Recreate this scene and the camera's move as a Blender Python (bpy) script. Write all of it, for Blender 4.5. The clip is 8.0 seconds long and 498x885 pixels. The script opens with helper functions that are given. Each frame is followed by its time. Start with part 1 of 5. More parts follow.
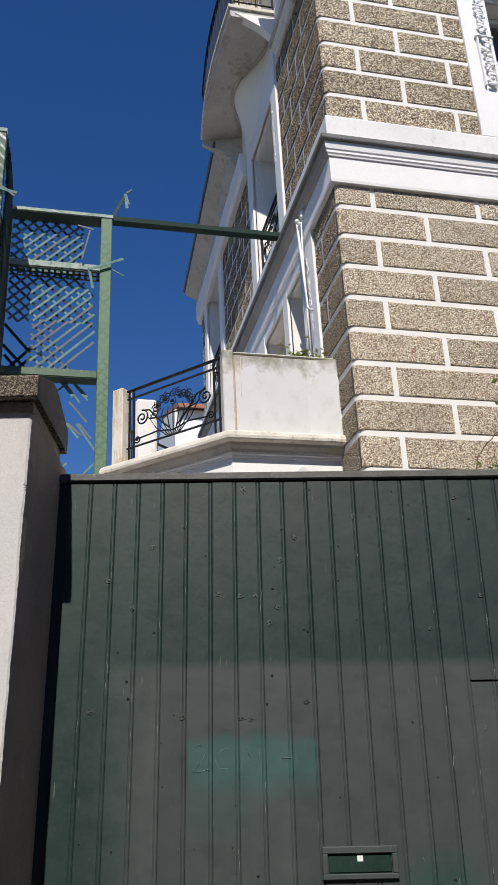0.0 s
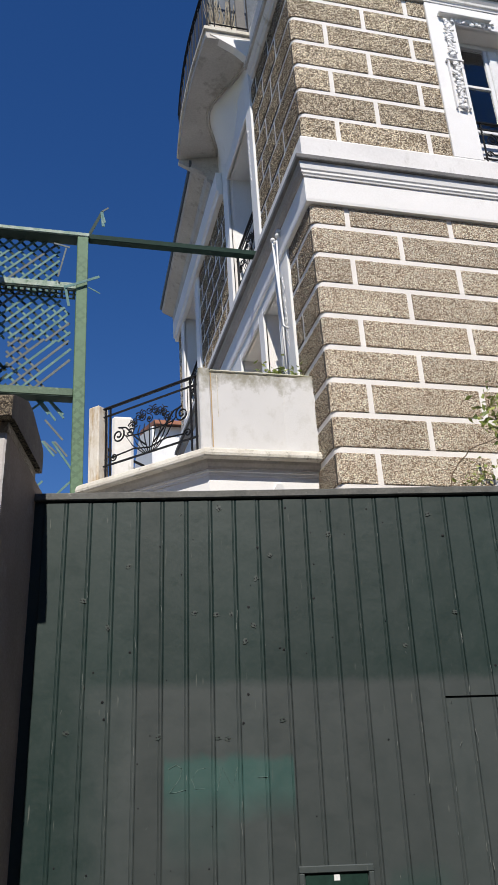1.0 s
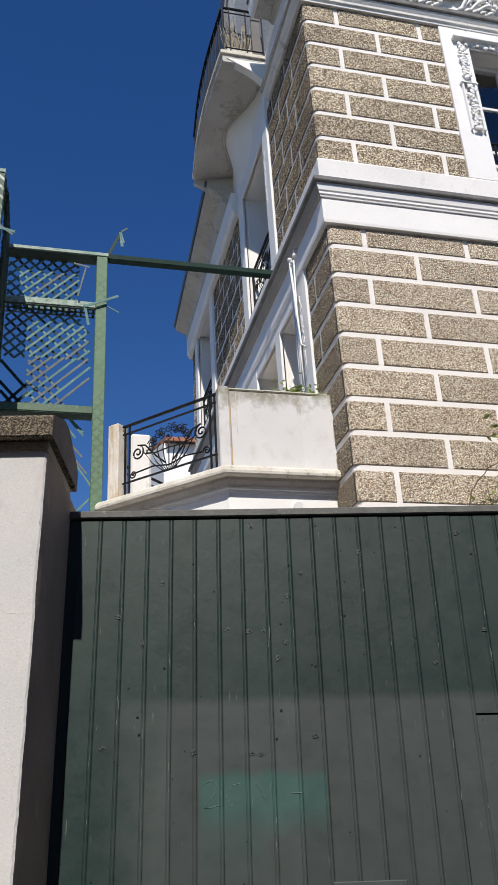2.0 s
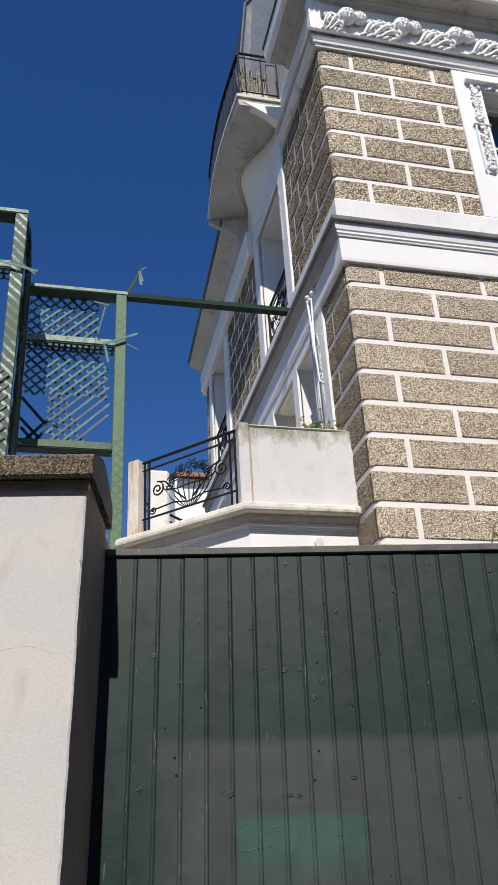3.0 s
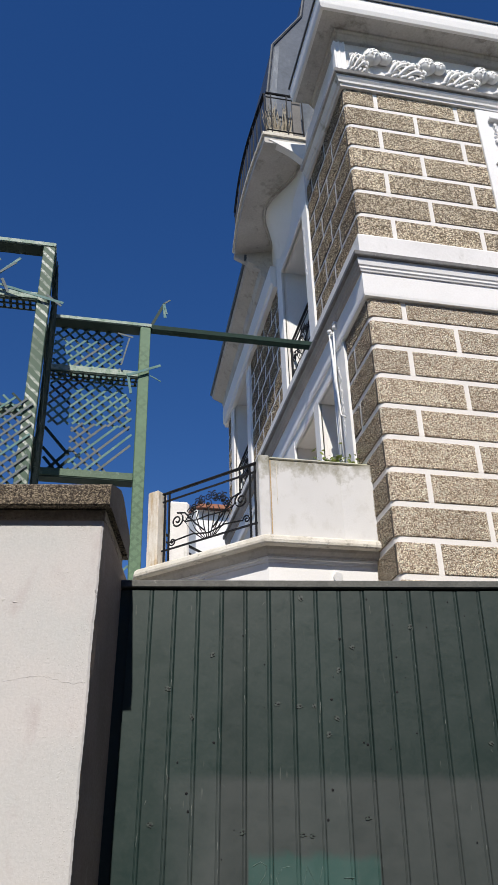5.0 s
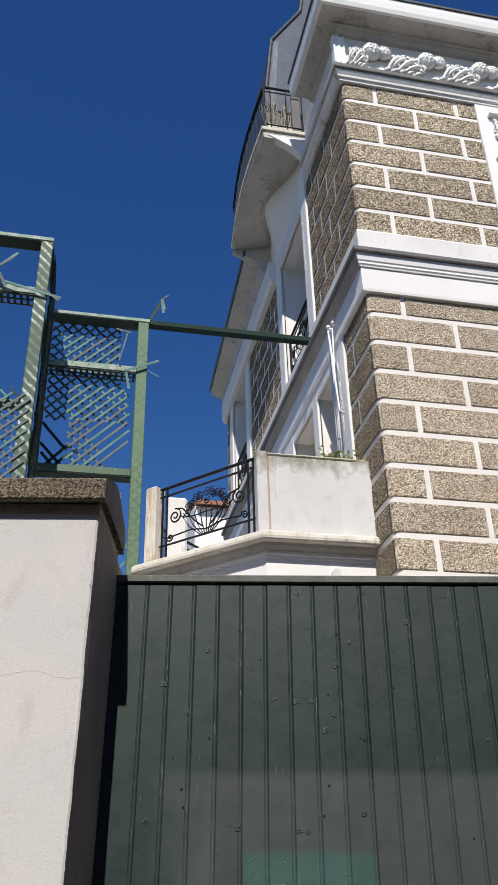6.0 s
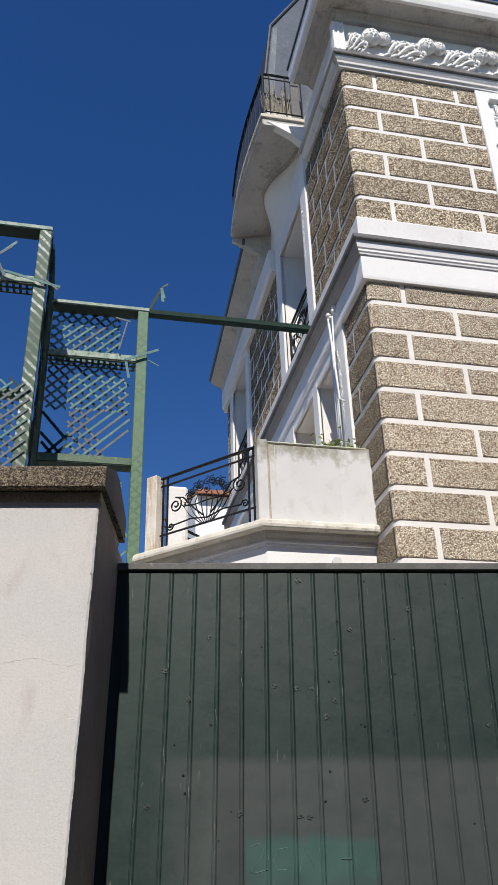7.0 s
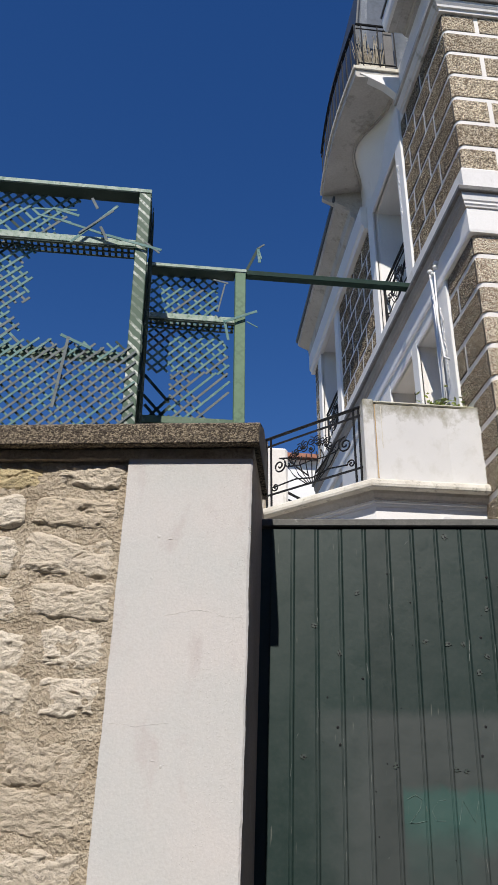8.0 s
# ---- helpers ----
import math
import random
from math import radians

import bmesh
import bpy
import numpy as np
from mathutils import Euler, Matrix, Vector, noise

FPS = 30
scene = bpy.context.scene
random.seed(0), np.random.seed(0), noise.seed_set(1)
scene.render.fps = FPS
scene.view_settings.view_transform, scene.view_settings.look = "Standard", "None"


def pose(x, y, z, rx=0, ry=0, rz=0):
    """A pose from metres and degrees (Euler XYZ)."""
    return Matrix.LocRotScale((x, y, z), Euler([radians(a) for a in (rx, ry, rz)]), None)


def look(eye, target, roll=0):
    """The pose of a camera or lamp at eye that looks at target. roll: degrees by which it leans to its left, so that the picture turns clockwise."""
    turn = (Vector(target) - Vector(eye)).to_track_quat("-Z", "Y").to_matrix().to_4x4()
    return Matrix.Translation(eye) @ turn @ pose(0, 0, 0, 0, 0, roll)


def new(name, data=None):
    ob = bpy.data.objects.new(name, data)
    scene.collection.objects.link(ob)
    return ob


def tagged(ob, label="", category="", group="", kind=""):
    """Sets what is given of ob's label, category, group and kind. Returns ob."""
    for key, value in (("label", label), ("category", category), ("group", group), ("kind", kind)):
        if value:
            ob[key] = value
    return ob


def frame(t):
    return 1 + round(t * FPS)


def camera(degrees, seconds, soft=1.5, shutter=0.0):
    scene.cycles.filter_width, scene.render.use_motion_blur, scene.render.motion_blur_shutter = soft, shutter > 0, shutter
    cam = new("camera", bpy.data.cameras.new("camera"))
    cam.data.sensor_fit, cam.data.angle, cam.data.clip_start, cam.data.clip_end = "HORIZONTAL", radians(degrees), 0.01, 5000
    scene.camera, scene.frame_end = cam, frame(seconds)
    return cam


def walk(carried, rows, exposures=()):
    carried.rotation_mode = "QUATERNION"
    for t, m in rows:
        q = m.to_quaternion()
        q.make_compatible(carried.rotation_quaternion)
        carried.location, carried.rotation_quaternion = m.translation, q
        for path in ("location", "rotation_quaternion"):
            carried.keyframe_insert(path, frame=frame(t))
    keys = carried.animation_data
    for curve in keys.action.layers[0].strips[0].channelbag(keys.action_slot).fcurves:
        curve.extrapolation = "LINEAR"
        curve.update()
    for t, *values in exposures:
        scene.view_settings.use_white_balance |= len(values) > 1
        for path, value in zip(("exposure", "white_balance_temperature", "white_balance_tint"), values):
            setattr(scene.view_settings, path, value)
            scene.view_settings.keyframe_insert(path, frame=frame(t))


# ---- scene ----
cam = camera(33.8, 8.0, soft=1.1)
PATH = [
    (0, (-0.495, -0.131, 1.666), (-0.067, 1.672, 2.418), -2.7),
    (0.5, (-0.538, -0.151, 1.669), (-0.033, 1.619, 2.45), -3.7),
    (1, (-0.491, -0.152, 1.668), (-0.011, 1.624, 2.454), -3.6),
    (1.5, (-0.526, -0.183, 1.657), (-0.062, 1.592, 2.452), -3.3),
    (3, (-0.731, -0.196, 1.666), (-0.295, 1.536, 2.567), -3.2),
    (3.5, (-0.72, -0.202, 1.667), (-0.318, 1.523, 2.595), -2.4),
    (4, (-0.716, -0.213, 1.665), (-0.33, 1.503, 2.618), -1.9),
    (4.5, (-0.717, -0.213, 1.663), (-0.341, 1.494, 2.636), -1.6),
    (6, (-0.694, -0.182, 1.664), (-0.315, 1.528, 2.63), -1.5),
    (6.5, (-0.69, -0.173, 1.665), (-0.309, 1.545, 2.617), -1.6),
    (7, (-0.692, -0.177, 1.659), (-0.312, 1.545, 2.602), -1.7),
    (7.5, (-0.744, -0.146, 1.646), (-0.448, 1.616, 2.545), -0.6),
    (8, (-1.001, -0.1, 1.637), (-0.79, 1.69, 2.504), 0.3),
]
walk(cam, [(t, look(eye, target, roll)) for t, eye, target, roll in PATH])

# ---- world, sun, exposure ----
SUN_EL, SUN_AZ = 47.6, 15.2      # height; degrees by which it stands to -x of straight behind (-y)
sun_vec = Vector((-math.sin(radians(SUN_AZ)) * math.cos(radians(SUN_EL)), -math.cos(radians(SUN_AZ)) * math.cos(radians(SUN_EL)), math.sin(radians(SUN_EL))))
world = bpy.data.worlds.new("world")
scene.world = world
world.use_nodes = True
wn = world.node_tree
sky = wn.nodes.new("ShaderNodeTexSky")
sky.sky_type = "NISHITA"
sky.sun_disc = False
sky.sun_elevation = radians(SUN_EL)
sky.sun_rotation = math.atan2(sun_vec.x, sun_vec.y)
sky.altitude = 100
sky.air_density, sky.dust_density, sky.ozone_density = 1.0, 0.1, 3.0
deep = wn.nodes.new("ShaderNodeHueSaturation")
deep.inputs["Hue"].default_value, deep.inputs["Saturation"].default_value = 0.513, 1.30
wn.links.new(sky.outputs[0], deep.inputs["Color"])
wn.links.new(deep.outputs[0], wn.nodes["Background"].inputs[0])
wn.nodes["Background"].inputs[1].default_value = 0.10
sun = new("sun", bpy.data.lights.new("sun", "SUN"))
sun.data.energy, sun.data.angle, sun.data.color = 5.1, radians(0.5), (1.0, 0.94, 0.86)
sun.matrix_world = look(sun_vec * 60, (0, 0, 0))
scene.view_settings.exposure = 0.0


# the street line (gate, pillar, wall) is turned against the house
GATE_TURN, GATE_LEAN = math.atan(-0.2), radians(1.4)
GATE_AT = Vector((-0.487, 3.372, 2.93))
STREET = Matrix.Translation(GATE_AT) @ Matrix.Rotation(GATE_TURN, 4, "Z") @ Matrix.Rotation(GATE_LEAN, 4, "Y") @ Matrix.Translation((0, 0, -2.93))

# ---- materials ----
def mat_base(name, rough=0.8, metal=0.0):
    m = bpy.data.materials.new(name)
    m.use_nodes = True
    nt = m.node_tree
    b = nt.nodes["Principled BSDF"]
    b.inputs["Roughness"].default_value = rough
    b.inputs["Metallic"].default_value = metal
    return m, nt, b


def nd(nt, kind, **vals):
    n = nt.nodes.new(kind)
    for k, v in vals.items():
        n.inputs[k].default_value = v
    return n


def coords(nt, scale=(1, 1, 1)):
    g = nt.nodes.new("ShaderNodeNewGeometry")
    mp = nd(nt, "ShaderNodeMapping", Scale=scale)
    nt.links.new(g.outputs["Position"], mp.inputs[0])
    return mp.outputs[0]


def noise_tex(nt, co, scale, detail=4.0, rough=0.55):
    n = nd(nt, "ShaderNodeTexNoise", Scale=scale, Detail=detail, Roughness=rough)
    nt.links.new(co, n.inputs["Vector"])
    return n.outputs["Fac"]


def ramp(nt, fac, stops):
    r = nt.nodes.new("ShaderNodeValToRGB")
    el = r.color_ramp.elements
    while len(el) < len(stops):
        el.new(0.5)
    for e, (p, c) in zip(el, stops):
        e.position = p
        e.color = (*c, 1) if len(c) == 3 else c
    nt.links.new(fac, r.inputs[0])
    return r.outputs[0]


def grey(v):
    return (v, v, v)


def mix(nt, fac, a, b, mode="MIX"):
    n = nt.nodes.new("ShaderNodeMix")
    n.data_type, n.blend_type = "RGBA", mode
    for sock, v in ((n.inputs[0], fac), (n.inputs[6], a), (n.inputs[7], b)):
        if isinstance(v, (int, float)):
            sock.default_value = v
        elif isinstance(v, tuple):
            sock.default_value = (*v, 1)
        else:
            nt.links.new(v, sock)
    return n.outputs[2]


def math_node(nt, op, a, b=0.0):
    n = nt.nodes.new("ShaderNodeMath")
    n.operation = op
    for sock, v in ((n.inputs[0], a), (n.inputs[1], b)):
        if isinstance(v, (int, float)):
            sock.default_value = v
        else:
            nt.links.new(v, sock)
    return n.outputs[0]


def bump(nt, b, h, strength=0.3, dist=0.01):
    n = nd(nt, "ShaderNodeBump", Strength=strength, Distance=dist)
    nt.links.new(h, n.inputs["Height"])
    nt.links.new(n.outputs[0], b.inputs["Normal"])


def plain_mat(name, c1, c2, c3=None, big=1.5, fine=40.0, rough=0.8, metal=0.0, bstr=0.25, bdist=0.004, streak=None, stain=0.35, grain=0.35):
    """Two colours mixed over large noise, a stain colour over patches, fine grain in colour and relief."""
    m, nt, b = mat_base(name, rough, metal)
    co = coords(nt)
    f1 = noise_tex(nt, co, big, 5)
    f2 = noise_tex(nt, co, fine, 4)
    col = mix(nt, ramp(nt, f1, [(0.35, grey(0)), (0.65, grey(1))]), c1, c2)
    if c3:
        co2 = coords(nt, streak) if streak else co
        f3 = noise_tex(nt, co2, big * 2.3, 8, 0.65)
        lo = 0.72 - stain * 0.4
        col = mix(nt, ramp(nt, f3, [(lo, grey(0)), (lo + 0.16, grey(1))]), col, c3)
    col = mix(nt, grain, col, ramp(nt, f2, [(0.3, grey(0.25)), (0.7, grey(0.75))]), "SOFT_LIGHT")
    nt.links.new(col, b.inputs["Base Color"])
    bump(nt, b, f2, bstr, bdist)
    return m


def pebble_mat(name, dark, mid, light, size=75.0, by_object=True, blacks=0.4, dist=0.008):
    """Exposed grit render: angular grains of cream, tan and brown at two sizes, with dark pits between."""
    m, nt, b = mat_base(name, 0.8)
    co = coords(nt)
    warp = nd(nt, "ShaderNodeTexNoise", Scale=size * 0.9, Detail=2.0)
    nt.links.new(co, warp.inputs["Vector"])
    vm = nt.nodes.new("ShaderNodeVectorMath")
    vm.operation = "MULTIPLY_ADD"
    nt.links.new(warp.outputs["Color"], vm.inputs[0])
    vm.inputs[1].default_value = (0.5 / size,) * 3
    nt.links.new(co, vm.inputs[2])
    cells = []
    for k in (1.0, 2.1):
        v = nt.nodes.new("ShaderNodeTexVoronoi")
        v.inputs["Scale"].default_value = size * k
        nt.links.new(vm.outputs[0], v.inputs["Vector"])
        sep = nt.nodes.new("ShaderNodeSeparateColor")
        nt.links.new(v.outputs["Color"], sep.inputs[0])
        cells.append((sep.outputs[0], v.outputs["Distance"]))
    tone = math_node(nt, "ADD", math_node(nt, "MULTIPLY", cells[0][0], 0.65), math_node(nt, "MULTIPLY", cells[1][0], 0.35))
    hi = tuple(min(0.95, c * 1.22) for c in light)
    col = ramp(nt, tone, [(0.12, dark), (0.36, mid), (0.58, light), (0.82, hi), (0.95, mid)])
    pit = ramp(nt, noise_tex(nt, co, size * 1.25, 3, 0.6), [(0.38, grey(blacks)), (0.52, grey(0))])
    col = mix(nt, pit, col, (0.06, 0.042, 0.03))
    big = noise_tex(nt, co, 2.2, 5)
    col = mix(nt, ramp(nt, big, [(0.4, grey(0.0)), (0.75, grey(0.3))]), col, dark)
    if by_object:
        oi = nt.nodes.new("ShaderNodeObjectInfo")
        hsv = nt.nodes.new("ShaderNodeHueSaturation")
        mr = nt.nodes.new("ShaderNodeMapRange")
        mr.inputs["To Min"].default_value, mr.inputs["To Max"].default_value = 0.90, 1.10
        nt.links.new(oi.outputs["Random"], mr.inputs[0])
        nt.links.new(mr.outputs[0], hsv.inputs["Value"])
        nt.links.new(col, hsv.inputs["Color"])
        col = hsv.outputs[0]
    nt.links.new(col, b.inputs["Base Color"])
    h = math_node(nt, "SUBTRACT", math_node(nt, "ADD", cells[0][0], math_node(nt, "MULTIPLY", cells[1][0], 0.5)), math_node(nt, "MULTIPLY", cells[0][1], 0.9))
    bump(nt, b, h, 1.0, dist)
    return m


M_BLOCK = pebble_mat("pebbledash_upper", (0.115, 0.078, 0.045), (0.40, 0.30, 0.185), (0.80, 0.685, 0.50), size=54.0, blacks=0.95, dist=0.011)
M_BLOCKLOW = pebble_mat("pebbledash_lower", (0.175, 0.112, 0.066), (0.63, 0.487, 0.335), (0.88, 0.755, 0.59), size=68.0, blacks=0.85, dist=0.010)
M_CAP = pebble_mat("washed_concrete", (0.030, 0.022, 0.014), (0.082, 0.060, 0.040), (0.33, 0.27, 0.185), size=130.0, by_object=False, blacks=0.9, dist=0.006)
M_BED = plain_mat("shaded_cement_bed", (0.115, 0.098, 0.078), (0.085, 0.072, 0.058), (0.17, 0.145, 0.115), big=9.0, fine=90, rough=0.95, bstr=0.5, bdist=0.006, stain=0.3)
M_WHITE = plain_mat("white_masonry_paint", (0.84, 0.83, 0.81), (0.79, 0.78, 0.76), (0.66, 0.64, 0.61), big=1.8, fine=60, rough=0.7, bstr=0.15, streak=(1, 1, 0.35), stain=0.25)
M_JOINT = plain_mat("white_joint_mortar", (0.82, 0.79, 0.75), (0.77, 0.735, 0.69), (0.62, 0.57, 0.52), big=3.0, fine=70, rough=0.85, bstr=0.4, stain=0.2)
M_OLDWHITE = plain_mat("weathered_white_render", (0.78, 0.76, 0.73), (0.72, 0.695, 0.66), (0.36, 0.34, 0.27), big=2.4, fine=45, rough=0.85, bstr=0.3, streak=(1, 1, 0.3), stain=0.42)
M_SOFFIT = plain_mat("grimy_shaded_white", (0.56, 0.54, 0.505), (0.45, 0.43, 0.40), (0.27, 0.245, 0.215), big=1.6, fine=35, rough=0.9, bstr=0.3, stain=0.45)
M_LEDGE = plain_mat("lichened_ledge_stone", (0.70, 0.67, 0.59), (0.58, 0.54, 0.46), (0.24, 0.22, 0.17), big=5.0, fine=60, rough=0.9, bstr=0.6, bdist=0.008, stain=0.38)
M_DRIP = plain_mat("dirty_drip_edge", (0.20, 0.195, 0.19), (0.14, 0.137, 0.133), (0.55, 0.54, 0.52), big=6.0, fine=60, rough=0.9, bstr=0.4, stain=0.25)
M_PILLAR = plain_mat("pillar_render", (0.59, 0.565, 0.55), (0.545, 0.545, 0.535), (0.515, 0.475, 0.465), big=3.0, fine=110, rough=0.92, bstr=0.28, bdist=0.0035, streak=(1, 1, 0.5), stain=0.42, grain=0.22)
M_MORTAR = plain_mat("rough_lime_mortar", (0.51, 0.435, 0.335), (0.40, 0.33, 0.24), (0.60, 0.53, 0.42), big=5.0, fine=75, rough=0.95, bstr=1.0, bdist=0.022, stain=0.35, grain=0.6)
M_ZINC = plain_mat("grey_zinc", (0.085, 0.10, 0.125), (0.065, 0.08, 0.10), (0.14, 0.155, 0.175), big=2.0, fine=20, rough=0.42, metal=0.3, bstr=0.1, streak=(1, 1, 0.2))
M_IRON = plain_mat("black_iron_paint", (0.010, 0.011, 0.013), (0.018, 0.018, 0.020), None, big=8, fine=80, rough=0.65, bstr=0.2)
M_IRON.node_tree.nodes["Principled BSDF"].inputs["Specular IOR Level"].default_value = 0.2
M_GREENMETAL = plain_mat("green_trellis_paint", (0.062, 0.115, 0.066), (0.095, 0.155, 0.095), (0.16, 0.23, 0.165), big=7.0, fine=60, rough=0.6, bstr=0.25, stain=0.35)
M_SLAT = plain_mat("faded_green_slat", (0.085, 0.18, 0.17), (0.13, 0.245, 0.23), (0.24, 0.32, 0.29), big=6.0, fine=70, rough=0.75, bstr=0.3, stain=0.45)
M_SLATOLD = plain_mat("bleached_bare_slat", (0.165, 0.188, 0.19), (0.12, 0.142, 0.145), (0.085, 0.125, 0.115), big=7.0, fine=70, rough=0.85, bstr=0.3)
M_PVC = plain_mat("white_awning_enamel", (0.80, 0.80, 0.79), (0.75, 0.75, 0.74), None, big=5, fine=30, rough=0.35, bstr=0.05)
M_WOODWHITE = plain_mat("white_joinery_paint", (0.78, 0.78, 0.77), (0.72, 0.72, 0.71), None, big=4, fine=50, rough=0.45, bstr=0.1)
M_DARKROOM = plain_mat("dim_interior_dark", (0.16, 0.15, 0.14), (0.12, 0.115, 0.11), None, big=1.0, fine=20, rough=0.9)
M_TILE = plain_mat("red_roof_tile", (0.30, 0.12, 0.07), (0.38, 0.17, 0.10), (0.2, 0.1, 0.07), big=1.5, fine=9, rough=0.85)
M_TERRACE = plain_mat("terrace_masonry", (0.36, 0.32, 0.27), (0.29, 0.26, 0.22), (0.2, 0.18, 0.15), big=2.0, fine=25, rough=0.95, bstr=0.6, bdist=0.015)
M_GROUND = plain_mat("street_asphalt", (0.055, 0.054, 0.052), (0.045, 0.044, 0.043), (0.075, 0.072, 0.068), big=0.8, fine=90, rough=0.95, bstr=0.6, bdist=0.005)
M_YARD = plain_mat("bounce_gravel", (0.42, 0.395, 0.355), (0.35, 0.33, 0.295), (0.27, 0.25, 0.21), big=2.0, fine=70, rough=0.95, bstr=0.8, bdist=0.01)
M_BARK = plain_mat("shrub_bark", (0.12, 0.085, 0.055), (0.17, 0.12, 0.08), None, big=12, fine=60, rough=0.9)
M_REED = plain_mat("dry_reed_stalk", (0.42, 0.38, 0.30), (0.26, 0.22, 0.16), (0.18, 0.13, 0.08), big=9, fine=60, rough=0.85)
M_TAPE = plain_mat("brown_timber_door", (0.125, 0.118, 0.11), (0.09, 0.085, 0.08), None, big=5, fine=60, rough=0.6)

M_PORCH = plain_mat("cream_porch_plaster", (0.66, 0.60, 0.50), (0.58, 0.52, 0.43), (0.42, 0.36, 0.28), big=1.6, fine=50, rough=0.9, bstr=0.2, stain=0.2)
M_PALEZINC = plain_mat("pale_zinc", (0.12, 0.14, 0.165), (0.09, 0.105, 0.13), (0.20, 0.22, 0.24), big=3.0, fine=30, rough=0.5, metal=0.3, bstr=0.15, streak=(1, 1, 0.2))
M_PEEL = plain_mat("peeling_green_rail", (0.24, 0.33, 0.26), (0.40, 0.46, 0.40), (0.09, 0.17, 0.11), big=11.0, fine=60, rough=0.7, bstr=0.3, stain=0.5)
M_SIDEBROWN = plain_mat("shaded_side_render", (0.36, 0.28, 0.215), (0.29, 0.225, 0.17), (0.42, 0.34, 0.27), big=3.0, fine=90, rough=0.95, bstr=0.5, stain=0.3)
# darkened copy of the slat paint, mostly for slats and rails in shade
M_SLATDARK = plain_mat("shade_dark_slat", (0.018, 0.04, 0.032), (0.03, 0.055, 0.045), (0.07, 0.09, 0.075), big=6.0, fine=70, rough=0.8, bstr=0.3, stain=0.3)
M_BOLT = plain_mat("worn_bolt_paint", (0.030, 0.045, 0.040), (0.055, 0.070, 0.064), (0.02, 0.025, 0.022), big=60, fine=200, rough=0.5, bstr=0.2)
M_PLINTH = plain_mat("greyed_white_plinth", (0.78, 0.765, 0.745), (0.72, 0.705, 0.685), (0.55, 0.535, 0.50), big=2.5, fine=50, rough=0.85, bstr=0.25, streak=(1, 1, 0.4), stain=0.35)
# one brown for both the grime and the shade under the side moulding
M_GRIMESHADE = plain_mat("brown_grime_and_shade", (0.42, 0.375, 0.325), (0.34, 0.30, 0.26), (0.20, 0.17, 0.145), big=3.0, fine=45, rough=0.9, bstr=0.3, streak=(1, 0.3, 1), stain=0.35)
M_DARKZINC = plain_mat("dark_zinc_edge", (0.06, 0.065, 0.07), (0.09, 0.095, 0.10), None, big=4, fine=40, rough=0.6, metal=0.2)
M_BEAM = plain_mat("dark_green_steel", (0.007, 0.026, 0.019), (0.012, 0.036, 0.027), (0.035, 0.06, 0.048), big=9.0, fine=60, rough=0.75, bstr=0.2, stain=0.15)
M_BEAM.node_tree.nodes["Principled BSDF"].inputs["Specular IOR Level"].default_value = 0.25
M_MOSS = plain_mat("mossy_coping", (0.62, 0.60, 0.52), (0.40, 0.39, 0.27), (0.15, 0.155, 0.085), big=8.0, fine=50, rough=0.95, bstr=0.7, bdist=0.01, stain=0.42)
M_WORNPOST = plain_mat("worn_cream_post", (0.74, 0.70, 0.63), (0.66, 0.60, 0.50), (0.50, 0.38, 0.24), big=6.0, fine=60, rough=0.85, bstr=0.5, streak=(1, 1, 0.2), stain=0.62)
M_RUST = plain_mat("rust_stain", (0.50, 0.38, 0.22), (0.40, 0.27, 0.14), None, big=9.0, fine=60, rough=0.9)
M_SKYBLOCK = plain_mat("skyblock_beige", (0.46, 0.40, 0.32), (0.40, 0.345, 0.275), (0.3, 0.26, 0.21), big=0.6, fine=25, rough=0.9)


def ghost_mat(name, ground, mark, strength, cross):
    """Green paint with the pale diagonal marks that nailed-on slats left behind."""
    m, nt, b = mat_base(name, 0.65)
    co = coords(nt)
    sp = nt.nodes.new("ShaderNodeSeparateXYZ")
    nt.links.new(co, sp.inputs[0])
    n1, n2 = noise_tex(nt, co, 6.0, 5), noise_tex(nt, co, 30.0, 6, 0.65)
    wob = math_node(nt, "MULTIPLY", math_node(nt, "SUBTRACT", n1, 0.5), 0.05)
    fac = None
    for sign in ((1.0, -1.0) if cross else (1.0,)):
        d = math_node(nt, "ADD", math_node(nt, "ADD", math_node(nt, "MULTIPLY", sp.outputs[0], sign), sp.outputs[2]), wob)
        tri = math_node(nt, "PINGPONG", d, 0.062)
        band = ramp(nt, tri, [(0.016, grey(1)), (0.026, grey(0))])
        fac = band if fac is None else math_node(nt, "MAXIMUM", fac, band)
    worn = math_node(nt, "MULTIPLY", ramp(nt, n2, [(0.36, grey(0.15)), (0.55, grey(1))]), ramp(nt, noise_tex(nt, co, 1.3, 2), [(0.40, grey(0.15)), (0.56, grey(1))]))
    col = mix(nt, n1, ground, tuple(c * 1.45 for c in ground))
    col = mix(nt, math_node(nt, "MULTIPLY", math_node(nt, "MULTIPLY", fac, worn), strength), col, mark)
    nt.links.new(col, b.inputs["Base Color"])
    bump(nt, b, n2, 0.3, 0.004)
    return m


M_GHOST = ghost_mat("slat_marked_green_post", (0.038, 0.075, 0.045), (0.62, 0.65, 0.58), 0.95, False)
M_GHOSTFAINT = ghost_mat("faintly_marked_green_post", (0.095, 0.165, 0.095), (0.045, 0.09, 0.05), 0.6, True)


